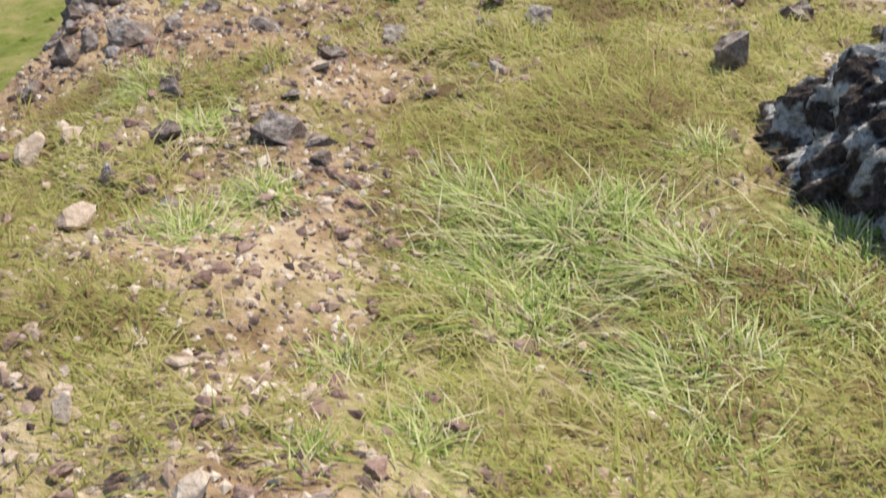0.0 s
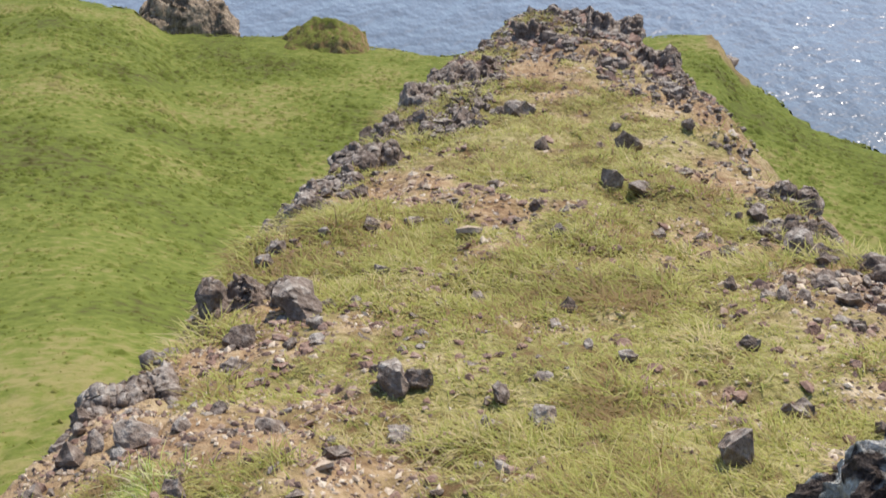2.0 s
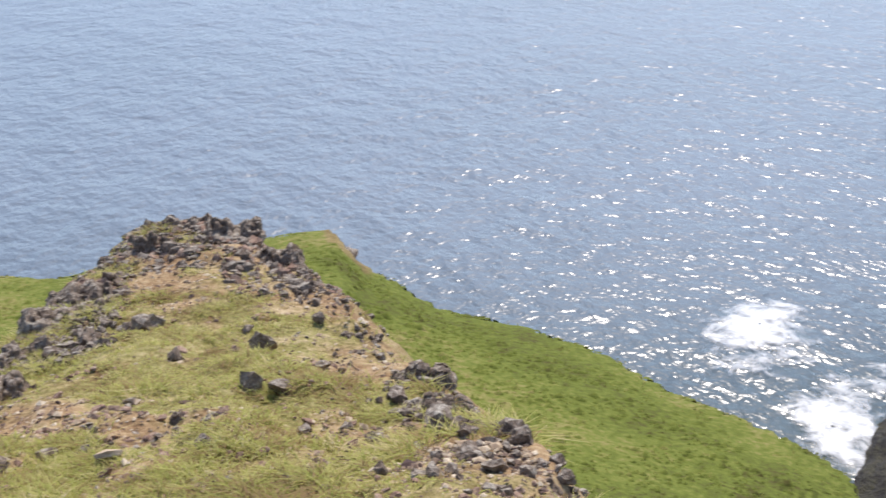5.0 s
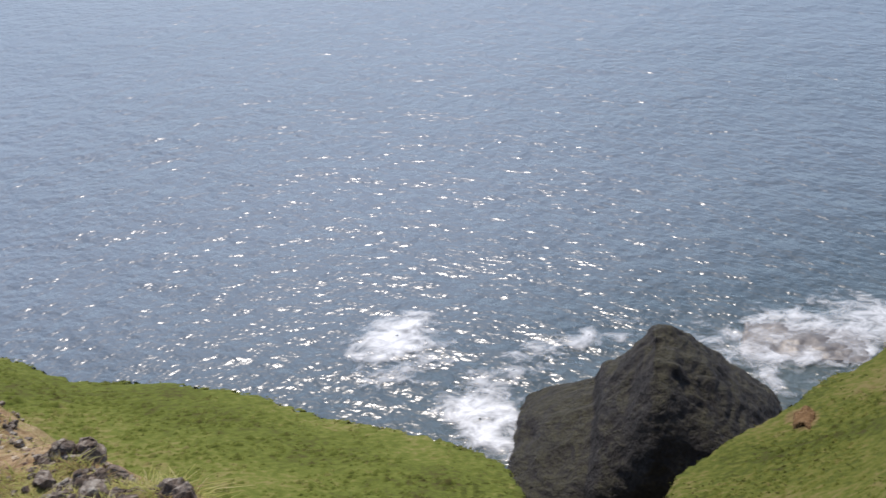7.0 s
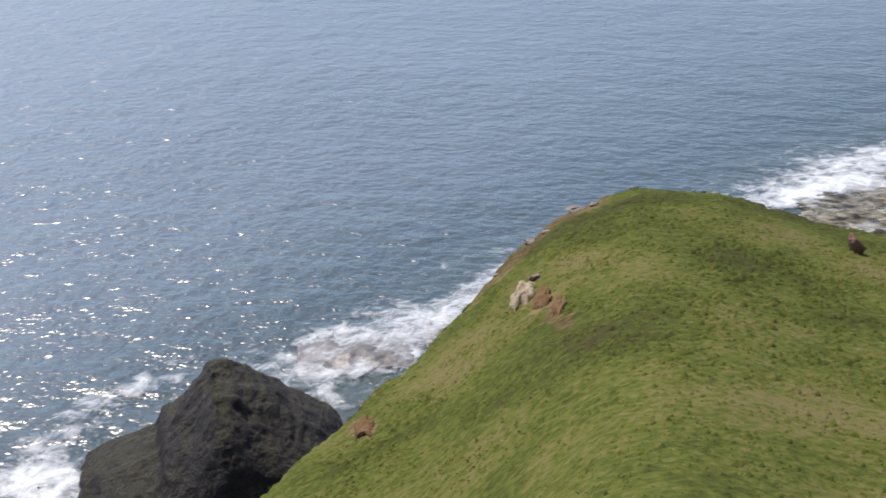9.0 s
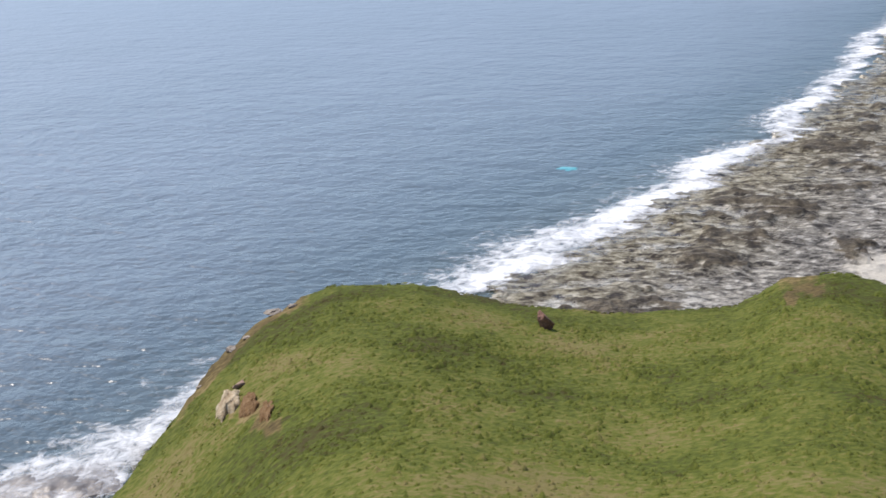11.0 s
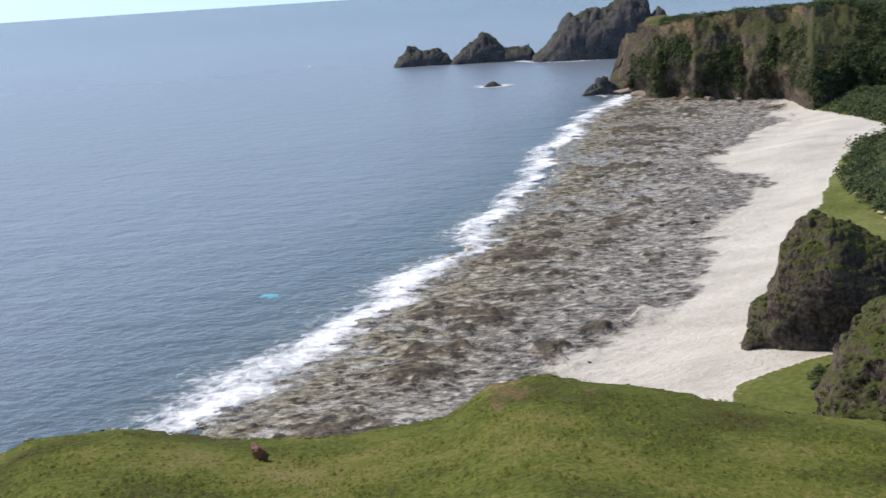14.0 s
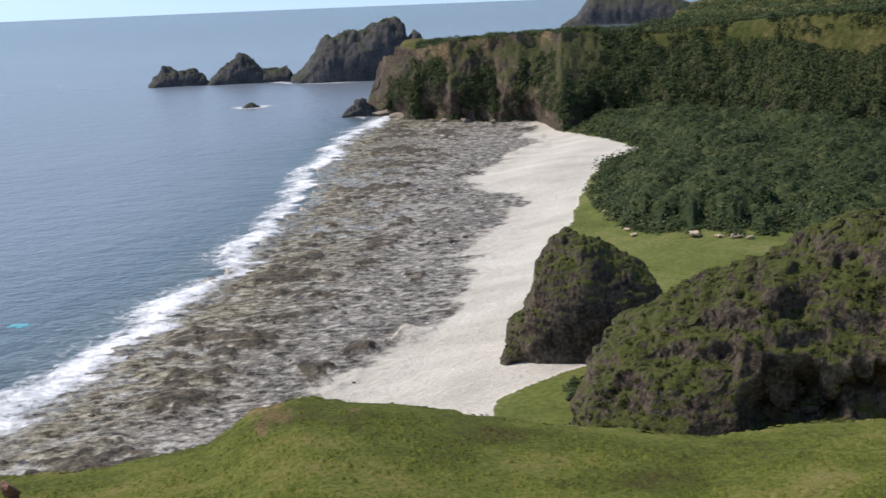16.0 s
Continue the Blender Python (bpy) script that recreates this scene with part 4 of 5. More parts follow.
rubble("brink_rubble", 320, u, np.interp(u, [5, 8, 12], [1.8, 1.65, 1.7]) + rng.normal(0, 0.34, len(u)), rng.uniform(0.02, 0.11, len(u)), M_rock, "broken dark rock along the brink of the ridge")
u = rng.uniform(1.6, 10.5, 620)
u = u[vnoise(u * 1.1, 0.5 + 0 * u, 16) > -0.1]
rubble("stony_brink", 330, u, -np.interp(u, [3.5, 5.5, 9], [1.9, 1.75, 1.6]) + rng.normal(0, 0.22, len(u)), rng.uniform(0.025, 0.14, len(u)) * np.interp(u, [1.6, 5], [0.7, 1.1]), M_rock, "grey broken rock along the stony brink")
u, v = spread(620, 0.8, 6.8, -1.7, 0.0)
rubble("stone_scatter", 340, u, v, rng.uniform(0.015, 0.07, len(u)), M_redrock, "red-brown stones strewn over bare soil", 0.2, 0.6)
u, v = spread(420, 0.7, 2.6, -1.35, -0.25)
rubble("tan_scatter", 345, u, v, rng.uniform(0.010, 0.048, len(u)), M_pale, "tan stones strewn over bare soil", 0.2, 0.6)
u, v = spread(1100, 3.0, 11.5, -1.2, 1.8)
ok = fbm(u * 1.2, v * 1.2, 2, 83) > -0.05
u, v = u[ok], v[ok]
rubble("turf_stones", 355, u, v, rng.uniform(0.02, 0.085, len(u)), M_redrock, "small brown stones showing through thin grass", 0.2, 0.7)
u, v = spread(160, 2.0, 7.5, -1.6, 0.2)
rubble("grey_scatter", 350, u, v, rng.uniform(0.03, 0.1, len(u)), M_rock, "grey stones strewn over bare soil", 0.22, 0.6)


def scatter_gravel():
    """Loose chips over the bare soil, one mesh."""
    vs, ts, base = [], [], 0
    oct_v = np.array([(1, 0, 0), (-1, 0, 0), (0, 1, 0), (0, -1, 0), (0, 0, 1), (0, 0, -1)], float)
    oct_f = np.array([(0, 2, 4), (2, 1, 4), (1, 3, 4), (3, 0, 4), (2, 0, 5), (1, 2, 5), (3, 1, 5), (0, 3, 5)])
    u = np.concatenate([rng.uniform(0.6, 5.5, 34000), rng.uniform(5, 14, 12000)])
    v = rng.uniform(-1.8, 1.8, len(u))
    c, s = math.cos(radians(AXIS)), math.sin(radians(AXIS))
    x, y = u * s + v * c, u * c - v * s
    ok = bareness(x, y) + rng.normal(0, 0.1, len(u)) > 0.42
    x, y, u = x[ok], y[ok], u[ok]
    z = land_z(x, y)
    size = np.clip(rng.lognormal(-4.75, 0.55, len(u)), 0.004, 0.03) * np.where(u > 5, 1.7, 1)
    v6 = oct_v[None] * rng.uniform(0.5, 1.2, (len(u), 6, 1)) * size[:, None, None] * np.stack([1 + 0 * u, rng.uniform(0.5, 1, len(u)), rng.uniform(0.25, 0.5, len(u))], -1)[:, None]
    a = rng.uniform(0, 6.28, len(u))
    ca, sa = np.cos(a)[:, None], np.sin(a)[:, None]
    X = v6[..., 0] * ca - v6[..., 1] * sa + x[:, None]
    Y = v6[..., 0] * sa + v6[..., 1] * ca + y[:, None]
    Z = v6[..., 2] + (z + size * 0.2)[:, None]
    F = oct_f[None] + 6 * np.arange(len(u))[:, None, None]
    me = mesh_from("gravel", np.stack([X, Y, Z], -1).reshape(-1, 3), None, F.reshape(-1, 3), (M_gravel,))
    tagged(new("gravel", me), "loose tan and red-brown gravel chips on soil", "gravel", kind="stuff")


M_gravel = material("gravel_chip", [(0.25, (0.07, 0.045, 0.04)), (0.42, (0.22, 0.15, 0.11)), (0.58, (0.40, 0.30, 0.20)), (0.75, (0.60, 0.51, 0.38))], 4, 9, 0.9, 0.4, 0.01, 0.2, island=0.5)
scatter_gravel()


# ---------------- grass ----------------
def blades(x, y, z, height, width, lean, turn):
    """Verts, quads and tips of bent grass blades at the given places."""
    n = len(x)
    dx, dy = np.cos(turn), np.sin(turn)
    px, py = -dy, dx
    rows = []
    for t, w, side in ((0, 1, -1), (0, 1, 1), (0.55, 0.75, -1), (0.55, 0.75, 1), (1, 0, 0)):
        out = lean * t**1.8 * height
        up = height * t * (1 - 0.35 * lean * t)
        rows.append(np.stack([x + dx * out + px * width * w * side / 2, y + dy * out + py * width * w * side / 2, z + up], -1))
    V = np.stack(rows, 1).reshape(-1, 3)
    k = 5 * np.arange(n)[:, None]
    return V, k + np.array([[0, 1, 3, 2]]), k + np.array([[2, 3, 4]])


def turf():
    c, s = math.cos(radians(AXIS)), math.sin(radians(AXIS))
    u = np.concatenate([rng.uniform(0.3, 3.4, 70000), rng.uniform(3.4, 7, 60000), rng.uniform(7, 15.6, 60000)])
    v = rng.uniform(-1.9, 2.3, len(u))
    x, y = u * s + v * c, u * c - v * s
    b = bareness(x, y)
    clump = np.where(u < 3.6, fbm(x * 3.5, y * 3.5, 3, 81), 1.5 * fbm(x * 2.0, y * 2.0, 3, 82))
    ok = (b + rng.normal(0, 0.14, len(u)) - 0.20 * clump < 0.43)
    x, y, u, v, clump = x[ok], y[ok], u[ok], v[ok], clump[ok]
    big = 1 + 0.16 * np.clip(u - 3, 0, 8) ** 0.6
    h = (0.016 + 0.030 * rng.random(len(u)) + 0.036 * np.clip(clump, 0, 1.5)) * big * np.where(u > 3.4, 0.62, 1.0) + np.where(u > 3.4, 0.075 * np.clip(clump - 0.55, 0, 1), 0)
    V, q, t = blades(x, y, land_z(x, y) - 0.004, h, (0.0022 + 0.0022 * rng.random(len(u))) * big * np.where(u > 3.4, 2.0, 1.5), rng.uniform(0.8, 2.8, len(u)), np.where(rng.random(len(u)) < 0.5, rng.uniform(0, 6.28, len(u)), rng.normal(2.8, 0.8, len(u))))
    me = mesh_from("grass", V, q, t, (M_blade,))
    tagged(new("grass", me), "short yellow-green wind-bent grass on the ridge", "grass", kind="stuff")


turf()
TUSS = ((1.84, -0.07, 0.22), (2.12, -0.16, 0.19), (1.92, 0.09, 0.22), (1.78, 0.37, 0.20), (1.44, 0.31, 0.17), (1.20, -0.17, 0.12), (1.93, 0.76, 0.20), (2.11, -0.68, 0.14), (1.94, -0.83, 0.14),
        (1.47, -0.36, 0.11), (1.53, 0.48, 0.14), (2.04, 0.23, 0.15), (1.64, 0.03, 0.17), (1.66, 0.68, 0.16), (1.12, -0.37, 0.08), (1.26, 0.37, 0.13), (2.3, 0.45, 0.13), (2.5, -0.95, 0.13), (2.75, -1.2, 0.14), (2.2, 1.35, 0.16), (1.75, 0.9, 0.14))
for u, v, s in TUSS:
    x, y, z = on_ridge(u, v)
    n = int(420 * s / 0.15)
    a, d = rng.uniform(0, 6.28, n), np.abs(rng.normal(0, 0.5, n)) * s * rng.uniform(0.75, 1.15)
    bx, by = d * np.cos(a), d * np.sin(a)
    bz = land_z(x + bx, y + by) - z - 0.005
    swept = np.where(rng.random(n) < 0.35, a + rng.normal(0, 0.8, n), rng.normal(2.6, 0.9, n))
    ob = new("grass_tussock")
    ob.location = (x, y, z)
    tagged(ob, "fresh green long-bladed grass tussock bent by wind", "tussock", "tussocks on the ridge")
    dry = rng.random(n) < 0.2
    for name, pick, mat, note in (("foliage", ~dry, M_tussock, ""), ("dead_foliage", dry, M_straw, "dead straw-coloured blades")):
        k = int(pick.sum())
        V, q, t = blades(bx[pick], by[pick], bz[pick], s * rng.uniform(0.10, 0.44, k), rng.uniform(0.003, 0.0065, k), rng.uniform(0.9, 3.4, k), swept[pick])
        tagged(part(name, mesh_from(name, V, q, t, (mat,)), ob, note), note, kind="stuff")


def slope_places(n, far):
    """Places on the grassy slopes, with their distance, ground height and clumping."""
    th = rng.uniform(-30, 128, n)
    r = np.sqrt(rng.uniform(6**2, far**2, n))
    x, y = polar(th, r)
    re, _ = rim(th)
    d = land_drop(x, y)
    clump = fbm(x / 2.2, y / 2.2, 3, 91)
    ok = (r < re + 0.5) & (brink_bare(th, r, re) < 0.3) & (ridge_drop(*ridge_uv(x, y)) > d + 0.3) & (clump + rng.normal(0, 0.5, n) > -0.2)
    return x[ok], y[ok], r[ok], EYE_Z - d[ok], clump[ok]


def freshness(x, y):
    return (np.degrees(np.arctan2(x, y)) + 9 * fbm(x / 9, y / 9, 3, 93) + rng.normal(0, 4, len(x)) < 41).astype(np.int32)


def pasture():
    x, y, r, z, clump = slope_places(60000, 96)
    V, Q, T = [], [], []
    m = len(x)
    for k in range(3):
        h = (0.03 + 0.045 * rng.random(m) + 0.05 * np.clip(clump, 0, 1)) * np.clip(r / 55, 0.2, 1.1)
        a, b, c = blades(x + rng.normal(0, 0.09, m), y + rng.normal(0, 0.09, m), z - 0.03, h, (0.06 + 0.07 * rng.random(m)) * np.clip(r / 55, 0.25, 1.1), rng.uniform(1.6, 4.2, m), rng.uniform(0, 6.28, m))
        V.append(a), Q.append(b + 5 * m * k), T.append(c + 5 * m * k)
    me = mesh_from("pasture_grass", np.concatenate(V), np.concatenate(Q), np.concatenate(T), (M_tuft, M_freshtuft), np.tile(freshness(x, y), 6))
    tagged(new("pasture_grass", me), "tufted green grass over the headland slopes", "grass", kind="stuff")
    # the hummocks that grazed grass grows into
    x, y, r, z, clump = slope_places(110000, 96)
    m = len(x)
    A = np.linspace(0, 2 * np.pi, 8)[:-1] + rng.uniform(0, 6.28, (m, 1))
    rad = (np.clip(rng.lognormal(-2.0, 0.4, m), 0.05, 0.4) * np.clip(r / 50, 0.35, 1.15))[:, None] * rng.uniform(0.7, 1.3, (m, 7))
    px, py = rad * np.cos(A) * 1.25, rad * np.sin(A) * 0.85
    X, Y = x[:, None] + px, y[:, None] + py
    rim_z = land_z(X, Y) - 0.03
    brink = rim(np.degrees(np.arctan2(x, y)) % 360)[0] - r
    tall = rad.mean(1) * rng.uniform(0.3, 0.85, m) * (0.15 + 0.85 * smooth(1, 9, brink))
    top = np.stack([x + rad[:, 0] * 0.2, y - rad[:, 0] * 0.15, z + tall], -1)
    V = np.concatenate([np.stack([X, Y, rim_z], -1), top[:, None]], 1).reshape(-1, 3)
    k = 8 * np.arange(m)[:, None, None]
    F = k + np.array([[j, (j + 1) % 7, 7] for j in range(7)])[None]
    me = mesh_from("pasture_hummocks", V, None, F.reshape(-1, 3), (M_slope, M_freshslope), np.repeat(freshness(x, y), 7), None, True)
    tagged(new("pasture_hummocks", me), "low hummocks of grazed green grass on the slopes", "grass", kind="stuff")


pasture()


# ---------------- single things on the slopes ----------------
def slope_rock(theta, r, size, meshes, label, tall=1.0, lift=0.2, name="rock"):
    x, y = polar(theta, r)
    ob = new(name, meshes[0])
    ob.matrix_world = pose(x, y, float(land_z(np.array(x), np.array(y))) + size * lift, 8, -6, theta * 3) @ Matrix.Diagonal((size, size, size * tall, 1))
    return tagged(ob, label, "rock")


M_rust = material("rust_stone", [(0.34, (0.08, 0.048, 0.040)), (0.5, (0.20, 0.105, 0.078)), (0.64, (0.36, 0.20, 0.15))], 1.4, 6, 0.9, 0.8, 0.05, 0.2, coarse_bump=0.1)
slope_rock(81.1, 78.5, 1.8, [hull_rock("stone", 402, M_rust, 14, (1, 0.8, 0.9), 2, 0.08)], "single red-brown stone standing in the pasture", 1.2, 0.32)
slope_rock(65.6, 71.5, 1.2, [RED[0]], "red-brown rock on the brink above an eroded bank", 0.8)
slope_rock(14.9, 82.5, 2.6, [DARK[3]], "dark rock at the brink of the slope", 0.8)
for k, (th, s, f) in enumerate(((63.7, 0.8, 1.6), (65.4, 1.5, 0.9), (66.2, 1.1, 1.5), (67.6, 1.9, 0.7), (68.5, 1.2, 1.2))):
    slope_rock(th, float(rim(np.array(th))[0]) - f, s, [DARK[k % 9]], "weathered brown rock on the bare brink", 0.4, 0.02)


def bank(theta, r, wide, deep, tall, mat, label, seed):
    """A slumped scar of bare earth lying in the slope."""
    n, m = 34, 22
    U, V = np.meshgrid(np.linspace(-1, 1, n), np.linspace(-1, 1, m), indexing="ij")
    x0, y0 = polar(theta, r)
    ax, ay = polar(theta + 90, 1)
    bx, by = polar(theta, 1)
    k = 1 + 0.3 * fbm(U * 2, V * 2, 3, seed)
    x = x0 + (U * wide / 2 * ax + V * deep / 2 * bx) * k
    y = y0 + (U * wide / 2 * ay + V * deep / 2 * by) * k
    rad = np.clip(1 - U * U - V * V + 0.22 * fbm(U * 3, V * 3, 3, seed + 2), -0.3, 1)
    z = land_z(x, y) + np.where(rad > 0, 0.03 + tall * np.maximum(rad, 0) ** 0.5 * (1 + 0.25 * fbm(U * 4, V * 4, 3, seed + 1)), rad * 0.8)
    me = mesh_from("eroded_bank", np.stack([x, y, z], -1).reshape(-1, 3), grid_quads(n, m), None, (mat,), None, None, True)
    tagged(new("eroded_bank", me), label, "bank", "eroded banks")


bank(64.9, 68.6, 1.4, 4.4, 0.6, M_bank, "pale eroded earth bank in the grass slope", 5)
bank(66.0, 65.6, 1.0, 4.6, 0.32, M_rustearth, "red-brown bare earth slumped below a pale bank", 9)
bank(66.8, 61.6, 0.7, 4.2, 0.22, M_rustearth, "red-brown bare earth slumped below a pale bank", 13)
bank(56.5, 60.6, 1.1, 3.4, 0.30, M_rustearth, "brown bare earth scar in the grass slope", 17)


# ---------------- surf ----------------
def foam_sheet(name, x, y, z, density, label):
    nu, nv = x.shape
    me = mesh_from(name, np.stack([x, y, z], -1).reshape(-1, 3), grid_quads(nu, nv), None, (M_foam,), None, {"froth": density.ravel()}, True)
    tagged(new(name, me), label, "surf", kind="stuff")


def reef_surf():
    X, S = np.meshgrid(np.arange(58, 585, 0.9), np.linspace(-10, 27, 64), indexing="ij")
    e = reef_edge(X)
    lobes = 4.5 * fbm(X / 24, S / 40, 4, 101) + 2.0 * fbm(X / 3, S / 12, 3, 102)
    y = e + S
    q = (S + lobes - 5.5) / (1 + 0.55 * smooth(230, 140, X))
    d = 0.40 * smooth(-7, -1, q) * smooth(8, 1, q) + 0.27 * smooth(20, 4, q) * smooth(-8, 0, q) - 0.02
    d = d + 0.30 * smooth(-11, -3, q) * smooth(3, -2, q) * np.clip(ridged(X / 6, S / 14, 3, 105), -0.3, 1) + 0.14 * fbm(X / 30, S / 12, 3, 106) * smooth(17, 8, q) * smooth(-8, -1, q)
    d = d * smooth(86, 96, X) * (0.7 + 0.3 * smooth(125, 140, X)) + 0.12 * vnoise(X / 7, S / 2.5, 104)
    d = d * smooth(27, 21, S) * smooth(-10, -8, S)
    z = 0.34 + 0.35 * smooth(-4, 1, q) * smooth(6, 1, q) + 0.1 * fbm(X / 2, S / 2, 2, 103) - 0.2 * smooth(4, 12, S)
    foam_sheet("surf", X, y, z, d, "white surf breaking along the reef edge")


def surf_patch(x0, y0, rx, ry, peak, turn, seed, label="white churning surf on the water"):
    A, R = np.meshgrid(np.linspace(0, 2 * np.pi, 72), np.linspace(0.02, 1, 26), indexing="ij")
    px, py = rx * R * np.cos(A), ry * R * np.sin(A)
    c, s = math.cos(radians(turn)), math.sin(radians(turn))
    d = peak * (1 - R**1.5) + 0.28 * fbm(px / 3, py / 3, 3, seed) * smooth(1.0, 0.7, R)
    foam_sheet("surf", x0 + px * c - py * s, y0 + px * s + py * c, 0.12 + 0.25 * (1 - R) + 0.06 * fbm(px, py, 2, seed), d, label)


def shoal(theta, dist):
    """A pale coral head that shows turquoise through the water."""
    m = material("turquoise_shoal", [(0.35, (0.03, 0.22, 0.27)), (0.5, (0.06, 0.36, 0.40)), (0.65, (0.12, 0.46, 0.47))], 0.4, 4, 0.3, 0.3, 0.1, 0.5)
    A, R = np.meshgrid(np.linspace(0, 2 * np.pi, 40), np.linspace(0.02, 1, 8), indexing="ij")
    k = 1 + 0.5 * fbm(np.cos(A) * 1.5, np.sin(A) * 1.5, 3, 301)
    x0, y0 = polar(theta, dist)
    me = mesh_from("shoal", np.stack([x0 + 2.2 * R * k * np.cos(A), y0 + 3.0 * R * k * np.sin(A), 0.10 - 0.16 * R**2], -1).reshape(-1, 3), grid_quads(40, 8), None, (m,), None, None, True)
    tagged(new("shoal", me), "turquoise coral shoal just under the surface", "shoal")


def surf_ring(theta, dist, wide, deep, extra, seed):
    A, R = np.meshgrid(np.linspace(0, 2 * np.pi, 100), np.linspace(0, 1, 12), indexing="ij")
    px = (wide / 2 * 0.8 + extra * (R + 0.25 * fbm(A * 3, R, 2, seed))) * np.cos(A)
    py = (deep / 2 * 0.8 + extra * (R + 0.25 * fbm(A * 3, R, 2, seed))) * np.sin(A)
    x0, y0 = polar(theta, dist)
    c, s = math.cos(radians(-theta)), math.sin(radians(-theta))
    foam_sheet("surf", x0 + px * c - py * s, y0 + px * s + py * c, 0.2 + 0 * px, 0.62 * (1 - R**2) + 0.15 * vnoise(A * 5, R * 2, seed), "white surf round a rock in the sea")


reef_surf()
shoal(82.2, 239)
surf_patch(71.5, 99, 9.0, 6.5, 0.85, 30, 201)
surf_patch(68, 92, 9, 7, 0.42, 0, 202)
surf_patch(66, 79, 9, 6, 0.8, 60, 203)
surf_patch(75, 84, 11, 5, 0.5, 10, 204)
surf_patch(86, 84, 9, 4, 0.45, -10, 206)
M_shelf = material("wet_shelf", [(0.34, (0.07, 0.062, 0.055)), (0.5, (0.14, 0.125, 0.112)), (0.66, (0.22, 0.20, 0.175))], 0.4, 6, 0.45, 0.5, 0.1, 0.5)
islet("rock_shelf", 56.4, 121, 13, 8, [(-1, 0.25), (-0.5, 0.5), (0.2, 0.55), (0.7, 0.4), (1, 0.2)], 81, M_shelf, "low wet grey-brown rock shelf awash in foam", "rock", (60, 40), 0.10, -0.1, 0.5, 3.0)
surf_ring(56.4, 121, 13, 8, 3.4, 218)
surf_patch(101, 73.5, 11, 2.4, 0.55, -22, 205)
surf_patch(109, 64, 5, 3.5, 0.5, -30, 208)
surf_patch(90, 64, 6, 4, 0.5, 20, 209)
surf_patch(120, 60, 10, 5, 0.5, -35, 207)
surf_ring(90.1, 848, 40, 30, 7, 211)
surf_ring(93.4, 845, 62, 34, 7, 212)
surf_ring(97.6, 826, 100, 62, 12, 213)
surf_ring(93.2, 655, 11, 8, 9, 214)
x0, y0 = polar(98.6, 590)
surf_patch(x0, y0, 26, 10, 0.6, -20, 215)
x0, y0 = polar(84.9, 905)
surf_patch(x0, y0, 8, 4, 0.6, 0, 216)


# ---------------- rocks of the reef ----------------
def reef_rocks():
    """Low dark heads of the reef flat, one mesh."""
    n = 15000
    x = 130 + (rng.random(n) ** 1.35) * 420
    e, s = reef_edge(x), along(SHORE, x)
    f = rng.random(n) ** 0.9
    y = e - 2 + (s - e + 4) * f
    ok = 0.7 * reef_relief(x, y) + 0.6 * reef_masses(x, y) + rng.normal(0, 0.15, n) > 0.42
    x, y = x[ok], y[ok]
    m = len(x)
    A = np.linspace(0, 2 * np.pi, 9)[:-1]
    size = np.clip(rng.lognormal(-0.8, 0.55, m), 0.2, 1.7)
    V, Q, T = [], [], []
    tilt = rng.uniform(0, 6.28, m)
    for k, (rad, h) in enumerate(((1.0, 0.0), (0.82, 0.75), (0.45, 1.0))):
        rr = rad * size[:, None] * rng.uniform(0.65, 1.3, (m, 8))
        px, py = rr * np.cos(A), rr * np.sin(A)
        V.append(np.stack([x[:, None] + px, y[:, None] + py, -0.1 + h * (0.30 + 0.26 * size[:, None]) * rng.uniform(0.6, 1.2, (m, 8))], -1))
    V = np.stack(V, 1).reshape(-1, 3)
    base = 24 * np.arange(m)[:, None, None]
    ring = np.array([[k * 8 + j, k * 8 + (j + 1) % 8, k * 8 + 8 + (j + 1) % 8, k * 8 + 8 + j] for k in range(2) for j in range(8)])
    cap = np.array([[16, 16 + j, 17 + j] for j in range(1, 7)])
    me = mesh_from("reef_rocks", V, (base + ring[None]).reshape(-1, 4), (base + cap[None]).reshape(-1, 3), (M_reefhead,))
    tagged(new("reef_rocks", me), "dark pitted rock heads over the reef flat", "reef", kind="stuff")


M_reefhead = material("reef_head", [(0.3, (0.022, 0.018, 0.014)), (0.5, (0.062, 0.050, 0.036)), (0.62, (0.12, 0.098, 0.068)), (0.75, (0.21, 0.18, 0.13))], 0.5, 6, 0.8, 0.9, 0.25, 0.3, island=0.25)
reef_rocks()
for k in range(46):
    x = rng.uniform(190, 300)
    y = along(SHORE, x) + rng.uniform(1, 26) ** 0.9
    ob = new("drift_float", PALES[k % 4])
    s = rng.uniform(0.35, 0.8)
    ob.matrix_world = pose(x, float(y), 0.55, 0, 0, rng.uniform(0, 360)) @ Matrix.Diagonal((s, s * 0.8, s * 0.8, 1))
    tagged(ob, "bleached white float washed up on the reef", "float", "washed-up floats")
for th, r, s in ((100.6, 558, 6), (99.8, 566, 8), (102.0, 540, 5), (103.0, 534, 6), (104.3, 528, 4), (99.2, 578, 9), (98.7, 588, 8)):
    x, y = polar(th, r)
    ob = new("fallen_boulder", DARK[int(s) % 9])
    ob.matrix_world = pose(x, y, 0.9, 10, 5, r) @ Matrix.Diagonal((s * 1.3, s, s * 0.8, 1))
    tagged(ob, "dark fallen boulder at the foot of the cliff", "boulder", "boulders below the cliff")


